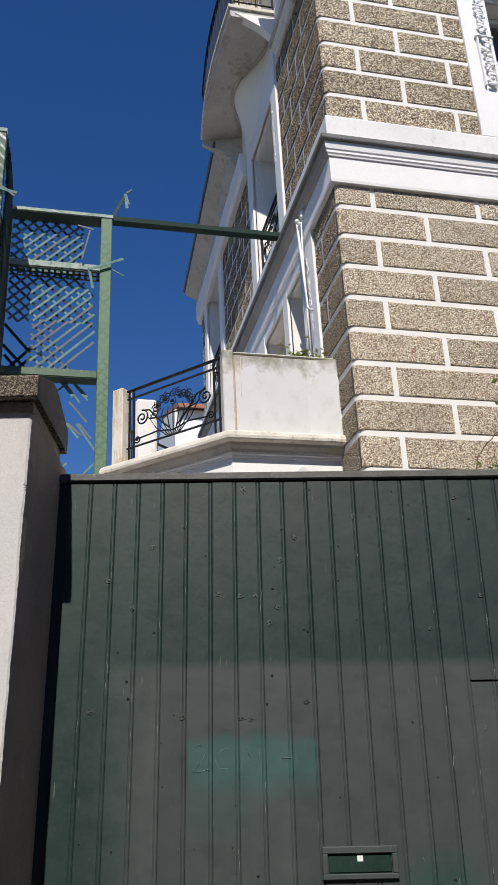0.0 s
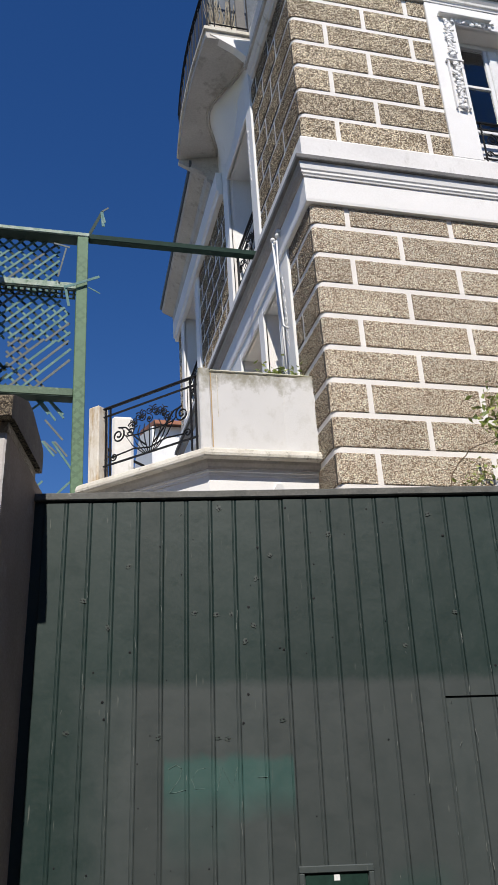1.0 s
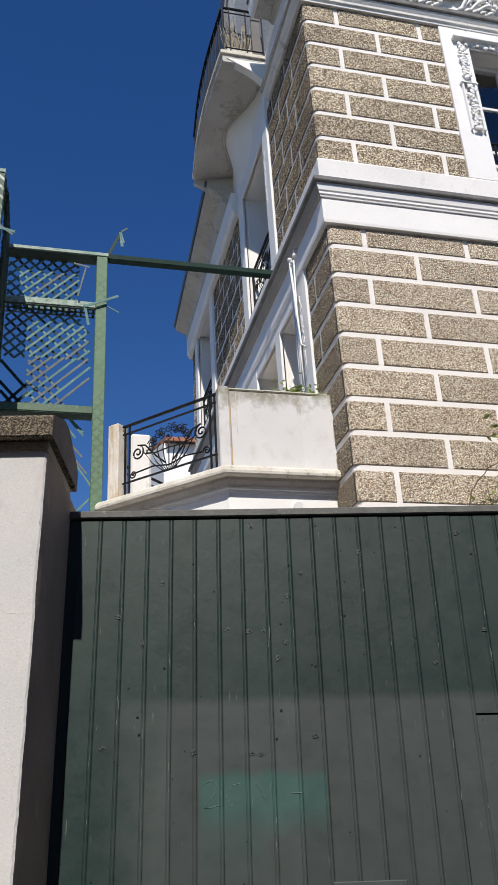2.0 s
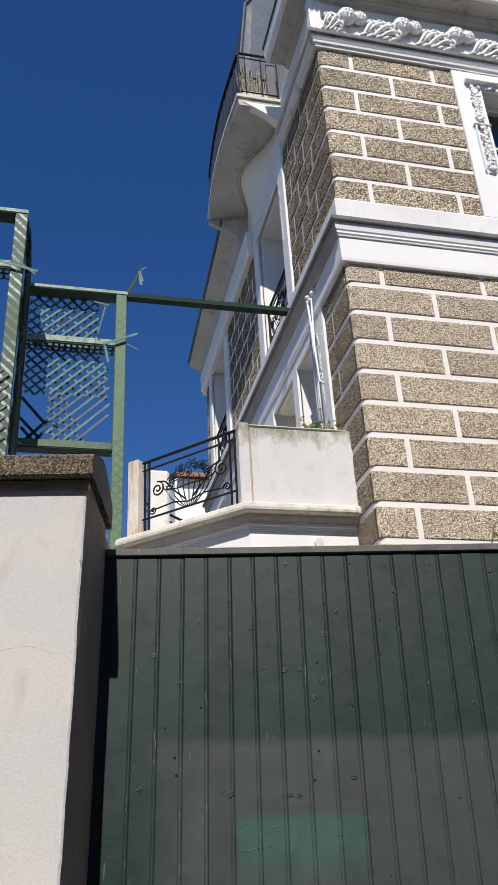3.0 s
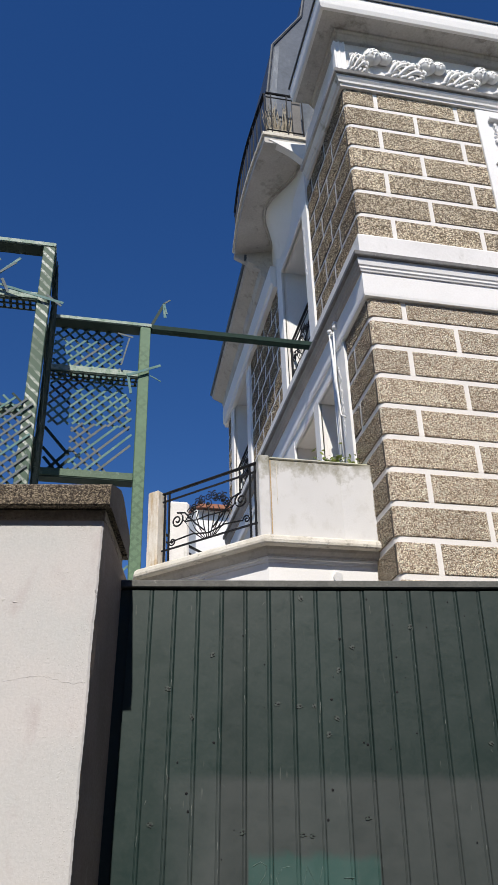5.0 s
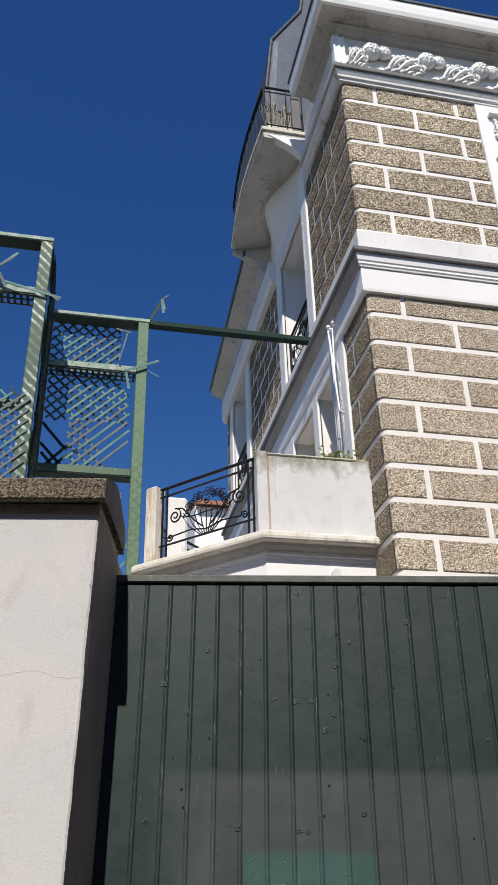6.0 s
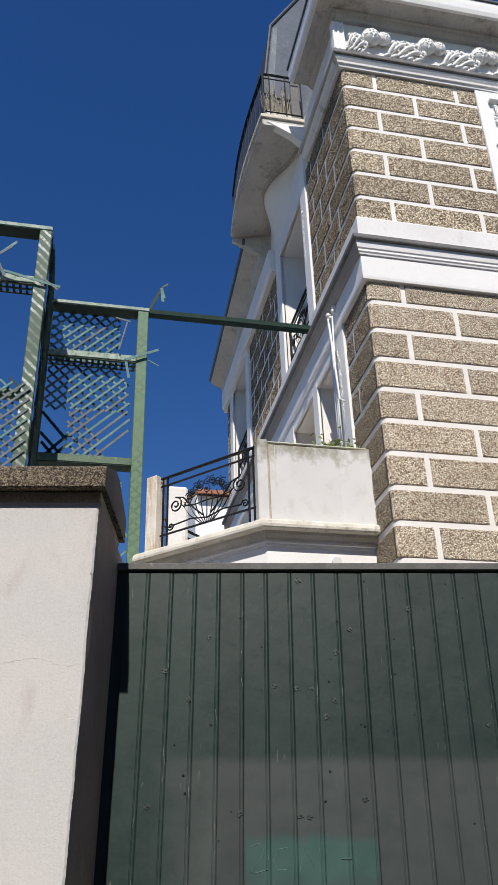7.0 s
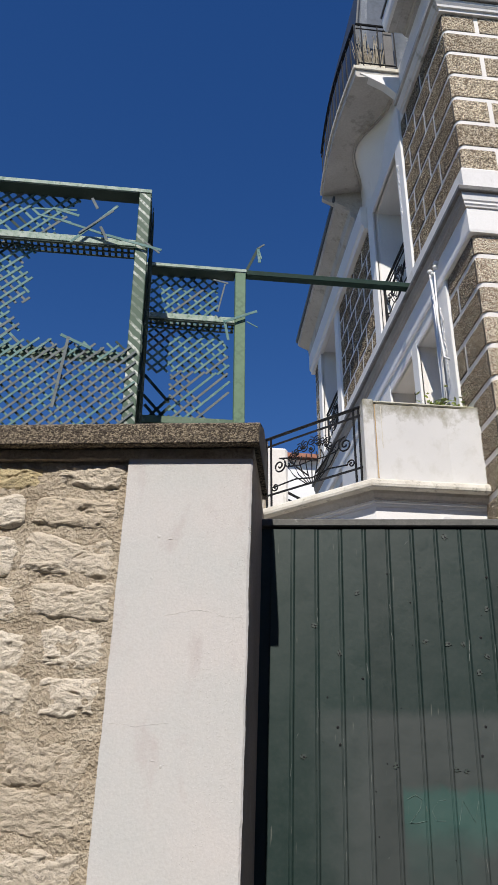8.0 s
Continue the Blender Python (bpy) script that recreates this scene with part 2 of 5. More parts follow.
def leaf_mat():
    m, nt, b = mat_base("shrub_leaf", 0.5)
    gi = nt.nodes.new("ShaderNodeNewGeometry")
    c = ramp(nt, gi.outputs["Random Per Island"], [(0.0, (0.12, 0.17, 0.03)), (0.5, (0.23, 0.29, 0.055)), (1.0, (0.38, 0.41, 0.10))])
    nt.links.new(c, b.inputs["Base Color"])
    b.inputs["Subsurface Weight"].default_value = 0.0
    b.inputs["Transmission Weight"].default_value = 0.12
    return m


M_LEAF = leaf_mat()


def stone_mat():
    """Pale rough limestone, varied stone by stone."""
    m, nt, b = mat_base("rubble_limestone", 0.95)
    co = coords(nt)
    f1 = noise_tex(nt, co, 7.0, 8, 0.65)
    f2 = noise_tex(nt, coords(nt, (1, 1, 1.35)), 34.0, 9, 0.70)
    oi = nt.nodes.new("ShaderNodeObjectInfo")
    base = ramp(nt, oi.outputs["Random"], [(0.0, (0.62, 0.53, 0.41)), (0.35, (0.75, 0.655, 0.53)), (0.7, (0.86, 0.775, 0.65)), (0.93, (0.66, 0.56, 0.43)), (1.0, (0.66, 0.54, 0.30))])
    col = mix(nt, ramp(nt, f1, [(0.50, grey(0)), (0.75, grey(0.35))]), base, (0.54, 0.45, 0.34))
    col = mix(nt, ramp(nt, f2, [(0.34, grey(0.8)), (0.43, grey(0))]), col, (0.22, 0.18, 0.14))
    nt.links.new(col, b.inputs["Base Color"])
    h = math_node(nt, "ADD", f2, math_node(nt, "MULTIPLY", f1, 0.8))
    bump(nt, b, h, 1.0, 0.027)
    return m


M_STONE = stone_mat()


def parapet_mat():
    """White render, mottled, with moss and black algae creeping down from the coping."""
    m, nt, b = mat_base("mossy_white_render", 0.85)
    co = coords(nt)
    g = nt.nodes.new("ShaderNodeNewGeometry")
    sp = nt.nodes.new("ShaderNodeSeparateXYZ")
    nt.links.new(g.outputs["Position"], sp.inputs[0])
    n1 = noise_tex(nt, co, 3.0, 5)
    n2 = noise_tex(nt, coords(nt, (1, 1, 0.75)), 7.5, 8, 0.7)
    n3 = noise_tex(nt, co, 60.0, 4)
    col = mix(nt, n1, (0.68, 0.67, 0.655), (0.58, 0.572, 0.56))
    mr = nt.nodes.new("ShaderNodeMapRange")
    mr.inputs["From Min"].default_value, mr.inputs["From Max"].default_value = 5.02, 5.46
    nt.links.new(sp.outputs[2], mr.inputs[0])
    moss = ramp(nt, math_node(nt, "ADD", math_node(nt, "MULTIPLY", mr.outputs[0], 0.5), math_node(nt, "MULTIPLY", n2, 0.95)), [(0.72, grey(0)), (0.98, grey(0.95))])
    col = mix(nt, moss, col, (0.23, 0.215, 0.15))
    col = mix(nt, ramp(nt, n2, [(0.52, grey(0)), (0.72, grey(0.5))]), col, (0.45, 0.43, 0.38))
    nt.links.new(col, b.inputs["Base Color"])
    bump(nt, b, n3, 0.3, 0.004)
    return m


M_PARAPET = parapet_mat()


def gate_mat():
    """Dark green gate paint; below a level edge an older greyer coat, a rubbed teal patch, scratches and dust."""
    m, nt, b = mat_base("gate_paint", 0.48)
    gpos = nt.nodes.new("ShaderNodeNewGeometry")
    back = STREET.inverted()
    gmap = nd(nt, "ShaderNodeMapping", Rotation=tuple(back.to_euler()), Location=tuple(back.translation))
    nt.links.new(gpos.outputs["Position"], gmap.inputs[0])
    sepp = nt.nodes.new("ShaderNodeSeparateXYZ")
    nt.links.new(gmap.outputs[0], sepp.inputs[0])
    co = gmap.outputs[0]
    u, z = sepp.outputs[0], sepp.outputs[2]
    n1 = noise_tex(nt, co, 1.6, 5)
    n2 = noise_tex(nt, co, 9.0, 8, 0.65)
    n3 = noise_tex(nt, co, 60.0, 4)

    def step(v, a, c):
        mr = nt.nodes.new("ShaderNodeMapRange")
        mr.inputs["From Min"].default_value, mr.inputs["From Max"].default_value = a, c
        nt.links.new(v, mr.inputs[0])
        return mr.outputs[0]

    def mul(*a):
        r = a[0]
        for x in a[1:]:
            r = math_node(nt, "MULTIPLY", r, x)
        return r

    wob = math_node(nt, "MULTIPLY", math_node(nt, "SUBTRACT", n2, 0.5), 0.10)
    zz = math_node(nt, "ADD", z, wob)
    uu = math_node(nt, "ADD", u, math_node(nt, "MULTIPLY", math_node(nt, "SUBTRACT", n1, 0.5), 0.5))
    green = mix(nt, n1, (0.0110, 0.0275, 0.0245), (0.0160, 0.0355, 0.0320))
    old = mix(nt, n2, (0.049, 0.061, 0.0605), (0.062, 0.0735, 0.0725))
    f_old = mul(step(zz, 2.125, 2.085), step(uu, 0.16, 0.42), 0.9)
    col = mix(nt, f_old, green, old)
    teal = mul(step(zz, 1.835, 1.80), step(math_node(nt, "ADD", zz, math_node(nt, "MULTIPLY", n1, 0.16)), 1.68, 1.80), step(u, 0.530, 0.537), step(u, 1.047, 1.040))
    drip = mul(step(zz, 1.72, 1.66), step(math_node(nt, "ADD", zz, math_node(nt, "MULTIPLY", n1, 0.5)), 1.70, 1.86), step(u, 0.53, 0.55), step(u, 0.84, 0.74), 0.3)
    col = mix(nt, mul(math_node(nt, "MAXIMUM", teal, drip), 0.75), col, (0.036, 0.105, 0.092))
    teal2 = mul(step(math_node(nt, "ADD", zz, math_node(nt, "MULTIPLY", n1, 0.3)), 1.58, 1.45), step(u, 1.34, 1.40), step(u, 1.66, 1.56), 0.7)
    col = mix(nt, teal2, col, (0.022, 0.065, 0.054))
    scr = nt.nodes.new("ShaderNodeTexNoise")
    scr.inputs["Scale"].default_value, scr.inputs["Detail"].default_value = 22.0, 6.0
    mp = nd(nt, "ShaderNodeMapping", Scale=(3.2, 1, 0.35))
    nt.links.new(co, mp.inputs[0])
    nt.links.new(mp.outputs[0], scr.inputs["Vector"])
    sc = ramp(nt, scr.outputs["Fac"], [(0.68, grey(0)), (0.75, grey(1))])
    col = mix(nt, mul(sc, 0.6), col, (0.16, 0.17, 0.15))
    dust = ramp(nt, n3, [(0.45, grey(0)), (0.8, grey(0.12))])
    col = mix(nt, dust, col, (0.10, 0.10, 0.09))
    oi = nt.nodes.new("ShaderNodeObjectInfo")
    hsv = nt.nodes.new("ShaderNodeHueSaturation")
    nt.links.new(math_node(nt, "ADD", 0.80, math_node(nt, "MULTIPLY", oi.outputs["Random"], 0.26)), hsv.inputs["Value"])
    nt.links.new(col, hsv.inputs["Color"])
    nt.links.new(hsv.outputs[0], b.inputs["Base Color"])
    rr = ramp(nt, n2, [(0.3, grey(0.40)), (0.7, grey(0.6))])
    nt.links.new(rr, b.inputs["Roughness"])
    bump(nt, b, math_node(nt, "ADD", math_node(nt, "MULTIPLY", n1, 2.0), math_node(nt, "MULTIPLY", n3, 0.05)), 0.35, 0.012)
    return m


M_GATE = gate_mat()


def glass_mat():
    m, nt, b = mat_base("window_glass", 0.03)
    b.inputs["Base Color"].default_value = (0.9, 0.95, 0.95, 1)
    b.inputs["Transmission Weight"].default_value = 1.0
    b.inputs["IOR"].default_value = 1.45
    return m


M_GLASS = glass_mat()


# ---- mesh helpers ----
def box(bm, x0, x1, y0, y1, z0, z1, bev=0.0, seg=1):
    r = bmesh.ops.create_cube(bm, size=1.0)
    vs = r["verts"]
    for v in vs:
        v.co = Vector(((x0 + x1) / 2 + v.co.x * (x1 - x0), (y0 + y1) / 2 + v.co.y * (y1 - y0), (z0 + z1) / 2 + v.co.z * (z1 - z0)))
    if bev > 0:
        es = {e for v in vs for e in v.link_edges}
        bmesh.ops.bevel(bm, geom=list(es), offset=bev, segments=seg, affect="EDGES", profile=0.6)
    return bm


def boxes(*rows, bev=0.0):
    bm = bmesh.new()
    for r in rows:
        box(bm, *r, bev=bev)
    return bm


def sweep(bm, prof, path, closed_ends=True):
    """A moulding: profile points (out, z) carried along a plan path with mitred corners; out is to the right of the way."""
    P = [Vector(p) for p in path]
    rings = []
    for i, p in enumerate(P):
        d0 = (P[i] - P[i - 1]).normalized() if i > 0 else None
        d1 = (P[i + 1] - P[i]).normalized() if i < len(P) - 1 else None
        d0, d1 = d0 or d1, d1 or d0
        n0, n1 = Vector((d0.y, -d0.x)), Vector((d1.y, -d1.x))
        n = (n0 + n1).normalized()
        n /= max(0.3, n.dot(n1))
        rings.append([bm.verts.new((p.x + n.x * o, p.y + n.y * o, z)) for o, z in prof])
    k = len(prof)
    for a, b in zip(rings, rings[1:]):
        for j in range(k):
            bm.faces.new((a[j], a[(j + 1) % k], b[(j + 1) % k], b[j]))
    if closed_ends:
        bm.faces.new(rings[0][::-1])
        bm.faces.new(rings[-1])
    bmesh.ops.recalc_face_normals(bm, faces=bm.faces)
    return bm


def prism(bm, poly, a, b, axis="z"):
    """A closed outline carried from a to b along an axis. Outline pairs are (x, y) for z, (x, z) for y, (y, z) for x."""
    def at(p, c):
        return (p[0], p[1], c) if axis == "z" else (p[0], c, p[1]) if axis == "y" else (c, p[0], p[1])
    A = [bm.verts.new(at(p, a)) for p in poly]
    B = [bm.verts.new(at(p, b)) for p in poly]
    n = len(poly)
    for i in range(n):
        bm.faces.new((A[i], A[(i + 1) % n], B[(i + 1) % n], B[i]))
    bm.faces.new(A[::-1])
    bm.faces.new(B)
    bmesh.ops.recalc_face_normals(bm, faces=bm.faces)
    return bm


def tube(bm, pts, r, n=6, taper=1.0):
    pts = [Vector(p) for p in pts]
    rings = []
    for i, p in enumerate(pts):
        d = (pts[min(i + 1, len(pts) - 1)] - pts[max(i - 1, 0)]).normalized()
        up = Vector((0, 0, 1)) if abs(d.z) < 0.9 else Vector((1, 0, 0))
        a = d.cross(up).normalized()
        b = a.cross(d)
        rr = r * (1 + (taper - 1) * i / max(1, len(pts) - 1))
        rings.append([bm.verts.new(p + a * (rr * math.cos(q)) + b * (rr * math.sin(q))) for q in [2 * math.pi * j / n for j in range(n)]])
    for A, B in zip(rings, rings[1:]):
        for j in range(n):
            bm.faces.new((A[j], A[(j + 1) % n], B[(j + 1) % n], B[j]))
    bm.faces.new(rings[0][::-1])
    bm.faces.new(rings[-1])
    return bm


def blob(bm, c, r, jitter=0.0, sub=2, rng=random):
    res = bmesh.ops.create_icosphere(bm, subdivisions=sub, radius=1.0)
    for v in res["verts"]:
        q = 1 + rng.uniform(-jitter, jitter)
        v.co = Vector((c[0] + v.co.x * r[0] * q, c[1] + v.co.y * r[1] * q, c[2] + v.co.z * r[2] * q))


def part(name, bm, material, parent=None, label="", smooth=False, m=None):
    me = bpy.data.meshes.new(name)
    bm.normal_update()
    bm.to_mesh(me)
    bm.free()
    me.materials.append(material)
    if smooth:
        for p in me.polygons:
            p.use_smooth = True
    ob = new(name, me)
    if parent:
        ob.parent = parent
    if m is not None:
        ob.matrix_basis = m
    if label:
        tagged(ob, label)
    return ob


def piece(name, me, parent, m):
    ob = new(name, me)
    ob.parent = parent
    ob.matrix_basis = m
    return ob


def thing(name, label, category, group="", kind="", m=None):
    e = new(name)
    e.empty_display_size = 0.2
    if m is not None:
        e.matrix_basis = m
    return tagged(e, label, category, group, kind)


def wall_cells(bm, u0, u1, z0, z1, holes, place):
    """A wall slab with rectangular openings, cut into cells; place(u0, u1, z0, z1) gives a box's six limits."""
    us = sorted({u0, u1, *[h[0] for h in holes], *[h[1] for h in holes]})
    for a, b in zip(us, us[1:]):
        spans = sorted((h[2], h[3]) for h in holes if h[0] < b - 1e-6 and h[1] > a + 1e-6)
        z = z0
        for s0, s1 in spans:
            if s0 > z + 1e-6:
                box(bm, *place(a, b, z, s0))
            z = s1
        if z < z1 - 1e-6:
            box(bm, *place(a, b, z, z1))
    bmesh.ops.remove_doubles(bm, verts=bm.verts, dist=1e-5)
    return bm

# ---- ground ----
ground = tagged(part("ground", prism(bmesh.new(), [(-400, -400), (400, -400), (400, 400), (-400, 400)], -0.3, 0.0), M_GROUND), "grey asphalt street ground reaching the horizon", "ground", kind="structure")
# unseen ground, made wide and pale to bounce light onto the house side
yard = tagged(part("pavement", prism(bmesh.new(), [(-0.4, 3.5), (9.5, 2.0), (9.5, 30.0), (-8.5, 30.0), (-8.5, 9.6), (-0.4, 9.6)], 0.0, 0.06), M_YARD), "unseen pale gravel ground round the house, added to bounce light", "yard", kind="structure")

# ---- the house ----
XS, YF = 2.03, 6.2          # side wall and front wall planes
XE, YB = 9.0, 14.1          # far ends
house = thing("house", "white-trimmed villa with pebbledash block walls and a corner balcony", "house")


def front_place(a, b, z0, z1):
    return (a, b, YF, YF + 0.32, z0, z1)


def side_place(a, b, z0, z1):
    return (XS, XS + 0.32, a, b, z0, z1)


WIN_X0, WIN_X1, WIN_Z0, WIN_Z1 = 4.17, 5.37, 7.95, 10.2
front_wall = part("front_wall", wall_cells(bmesh.new(), XS + 0.16, XE, 0.0, 11.5, [(WIN_X0, WIN_X1, WIN_Z0, WIN_Z1)], front_place), M_JOINT, house)
ROUND = 0.062        # radius of the house corner behind the blocks
part("corner_core", prism(bmesh.new(), [(XS + ROUND - ROUND * math.cos(a), YF + ROUND - ROUND * math.sin(a)) for a in [math.pi / 2 * i / 10 for i in range(11)]] + [(XS + 0.16, YF), (XS + 0.16, YF + 0.32), (XS, YF + 0.32)], 0.0, 11.5), M_JOINT, house)
SIDE_HOLES = [(7.22, 8.05, 4.62, 7.0), (8.25, 9.2, 4.62, 7.0), (8.15, 9.4, 8.0, 10.25), (12.15, 13.4, 8.0, 10.25), (12.15, 13.4, 4.62, 7.0)]
side_wall = part("side_wall", wall_cells(bmesh.new(), YF + 0.32, YB, 0.0, 11.3, SIDE_HOLES, side_place), M_JOINT, house)
part("back_wall", boxes((XS + 0.32, XE, YB - 0.32, YB, 0, 11.3), (XE - 0.32, XE, YF + 0.32, YB - 0.32, 0, 11.3)), M_JOINT, house)
# unseen rooms, their dimness put into a dark lining colour
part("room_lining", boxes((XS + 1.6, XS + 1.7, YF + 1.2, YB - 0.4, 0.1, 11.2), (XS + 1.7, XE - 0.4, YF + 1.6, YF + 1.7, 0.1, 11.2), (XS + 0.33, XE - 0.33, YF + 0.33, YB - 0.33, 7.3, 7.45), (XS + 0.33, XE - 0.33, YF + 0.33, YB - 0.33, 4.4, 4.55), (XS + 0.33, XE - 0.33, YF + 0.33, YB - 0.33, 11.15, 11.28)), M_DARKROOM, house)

# string course between the storeys, carried round the corner
path_band = [(XS, YB), (XS, YF), (XE, YF)]


def wrap(prof, name, material, path=path_band, side=None):
    """Profile points are (out from the wall, z); the side stretch may take its own colour, for grime and shade."""
    ob = part(name, sweep(bmesh.new(), [(-o, z) for o, z in prof], path[::-1]), material, house)
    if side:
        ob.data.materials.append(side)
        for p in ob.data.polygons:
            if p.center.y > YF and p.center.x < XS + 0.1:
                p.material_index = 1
    return ob


wrap([(-0.02, 7.18), (0.05, 7.18), (0.055, 7.21), (0.055, 7.49), (-0.02, 7.49)], "band_fascia", M_WHITE)
wrap([(-0.02, 7.49), (0.07, 7.49), (0.074, 7.505), (0.086, 7.52), (0.086, 7.545), (0.098, 7.56), (0.108, 7.62), (0.11, 7.645), (-0.02, 7.645)], "band_moulding", M_WHITE, side=M_GRIMESHADE)
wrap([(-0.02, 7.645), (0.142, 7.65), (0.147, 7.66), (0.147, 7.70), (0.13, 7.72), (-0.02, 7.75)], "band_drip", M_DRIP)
wrap([(-0.02, 7.735), (0.08, 7.735), (0.05, 7.785), (0.05, 8.03), (0.03, 8.06), (-0.02, 8.06)], "band_plinth", M_PLINTH)

# upper string course, frieze, eaves
near_path = [(XS, 7.72), (XS, YF), (XE, YF)]
wrap([(-0.02, 10.515), (0.045, 10.515), (0.05, 10.55), (0.072, 10.56), (0.077, 10.59), (0.098, 10.62), (0.104, 10.655), (-0.02, 10.655)], "cornice_moulding", M_PLINTH, near_path, side=M_OLDWHITE)
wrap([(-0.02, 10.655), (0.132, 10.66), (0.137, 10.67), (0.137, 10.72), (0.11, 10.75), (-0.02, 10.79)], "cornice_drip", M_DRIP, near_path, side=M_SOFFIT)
wrap([(-0.02, 10.785), (0.02, 10.785), (0.02, 11.40), (-0.02, 11.40)], "frieze_band", M_PLINTH, near_path)
eave_path = [(XS + 0.07, 7.25), (XS + 0.07, YF), (XE, YF)]
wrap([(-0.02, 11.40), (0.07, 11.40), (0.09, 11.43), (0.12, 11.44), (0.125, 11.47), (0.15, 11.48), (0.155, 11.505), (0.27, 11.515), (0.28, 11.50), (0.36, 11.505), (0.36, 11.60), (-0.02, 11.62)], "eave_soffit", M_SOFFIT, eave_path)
wrap([(-0.02, 11.62), (0.362, 11.602), (0.362, 11.50), (0.40, 11.50), (0.42, 11.56), (0.43, 11.66), (0.43, 11.75), (-0.02, 11.79)], "eave_fascia", M_WHITE, eave_path)
wrap([(-0.02, 11.79), (0.40, 11.752), (0.45, 11.752), (0.45, 11.79), (-0.02, 11.85)], "gutter_edge", M_DARKZINC, eave_path)
part("roof", prism(bmesh.new(), [(YF + 0.1, 11.83), (YF + 1.6, 12.9), (YB - 1.5, 12.9), (YB - 0.1, 11.4), (YF + 0.1, 11.4)], XS + 0.3, XE, "x"), M_ZINC, house)

# carved frieze on the front: a corner block, then rosettes with leaf scrolls
frieze = part("corner_block", boxes((XS - 0.08, XS + 0.06, YF - 0.075, YF + 0.02, 10.795, 11.34), (XS - 0.09, XS - 0.06, YF - 0.088, YF + 0.02, 10.795, 11.335), (XS - 0.03, XS + 0.0, YF - 0.088, YF + 0.02, 10.795, 11.335), (XS + 0.04, XS + 0.065, YF - 0.086, YF + 0.02, 10.795, 11.35), bev=0.008), M_WHITE, house)


def rosette_mesh():
    """A round flower with a star-shaped mouth and a smaller bud leaning against it."""
    rng = random.Random(4)
    bm = bmesh.new()
    for cx, cz, r in ((0.0, 0.01, 0.10), (0.135, 0.015, 0.078)):
        blob(bm, (cx, 0.0, cz), (r, r * 0.75, r), 0.02, 3, rng)
        for k in range(5):
            a = k * 2 * math.pi / 5 + 0.3
            rim = [(cx + r * (0.30 + 0.22 * abs(i - 2) / 2) * math.cos(a + 0.31 * (i - 2)), -r * 0.72 + 0.01 * abs(i - 2), cz + r * (0.30 + 0.22 * abs(i - 2) / 2) * math.sin(a + 0.31 * (i - 2))) for i in range(5)]
            tube(bm, rim, r * 0.10, 5)
            tube(bm, [(cx + r * 0.55 * math.cos(a + 0.63), -r * 0.62, cz + r * 0.55 * math.sin(a + 0.63)), (cx + r * 0.85 * math.cos(a + 0.63), -r * 0.38, cz + r * 0.85 * math.sin(a + 0.63)), (cx + r * 0.98 * math.cos(a + 0.63), -r * 0.1, cz + r * 0.98 * math.sin(a + 0.63))], r * 0.08, 5)
        blob(bm, (cx, -r * 0.70, cz), (r * 0.16, r * 0.12, r * 0.16), 0.05, 2, rng)
    return bm


def lobe(bm, c, ln, wd, dp, ang):
    """One carved leaf lobe, an ellipsoid lying along an angle in the wall plane."""
    res = bmesh.ops.create_icosphere(bm, subdivisions=2, radius=1.0)
    ca, sa = math.cos(ang), math.sin(ang)
    for v in res["verts"]:
        x, y, z = v.co.x * ln, v.co.y * dp, v.co.z * wd * (1.15 - 0.45 * v.co.x)
        v.co = Vector((c[0] + x * ca - z * sa, c[1] + y, c[2] + x * sa + z * ca))


def scroll_mesh():
    """An acanthus spray: strands sweep up from the foot, each ending in a curled leaf tip."""
    bm = bmesh.new()
    for x0, x1, z1, r in ((0.06, 0.21, 0.05, 0.036), (0.08, 0.36, 0.075, 0.027), (0.20, 0.50, 0.06, 0.034), (0.30, 0.58, -0.04, 0.03)):
        z0 = -0.165
        pts = []
        for i in range(10):
            q = i / 9
            pts.append((x0 + (x1 - x0) * q, -0.012 - 0.045 * math.sin(math.pi * q), z0 + (z1 - z0) * (q ** 0.85)))
        tube(bm, pts, r * 0.7, 7, 1.25)
        # curled tip
        tip = [(x1 + 0.042 * math.sin(a), -0.03 - 0.01 * a, z1 - 0.040 + 0.040 * math.cos(a)) for a in [0.45 * k for k in range(7)]]
        tube(bm, tip, r, 7, 0.5)
        lobe(bm, (x1 - 0.05, -0.03, z1 + 0.012), 0.05, 0.020, 0.024, 0.5)
        lobe(bm, (x1 - 0.01, -0.03, z1 - 0.075), 0.045, 0.017, 0.022, -0.6)
    for k in range(5):
        lobe(bm, (0.05 + 0.115 * k, -0.02, -0.165), 0.06, 0.022, 0.03, 0.35)
    return bm


ros_me = part("rosette", rosette_mesh(), M_WHITE, house, smooth=True, m=pose(2.45, YF - 0.085, 11.11) @ Matrix.Scale(1.25, 4))
scr_me = part("leaf_scroll", scroll_mesh(), M_WHITE, house, smooth=True, m=pose(2.60, YF - 0.05, 11.03) @ Matrix.Diagonal((0.90, 1.1, 1.15, 1)))
part("leaf_scroll", scroll_mesh(), M_WHITE, house, smooth=True, m=pose(2.08, YF - 0.05, 11.03) @ Matrix.Diagonal((0.48, 1.1, 1.15, 1)))
for i in range(1, 5):
    piece("rosette", ros_me.data, house, pose(2.45 + 0.752 * i, YF - 0.085, 11.11) @ Matrix.Scale(1.25, 4))
    piece("leaf_scroll", scr_me.data, house, pose(2.60 + 0.752 * i, YF - 0.05, 11.03) @ Matrix.Diagonal((0.90, 1.1, 1.15, 1)))

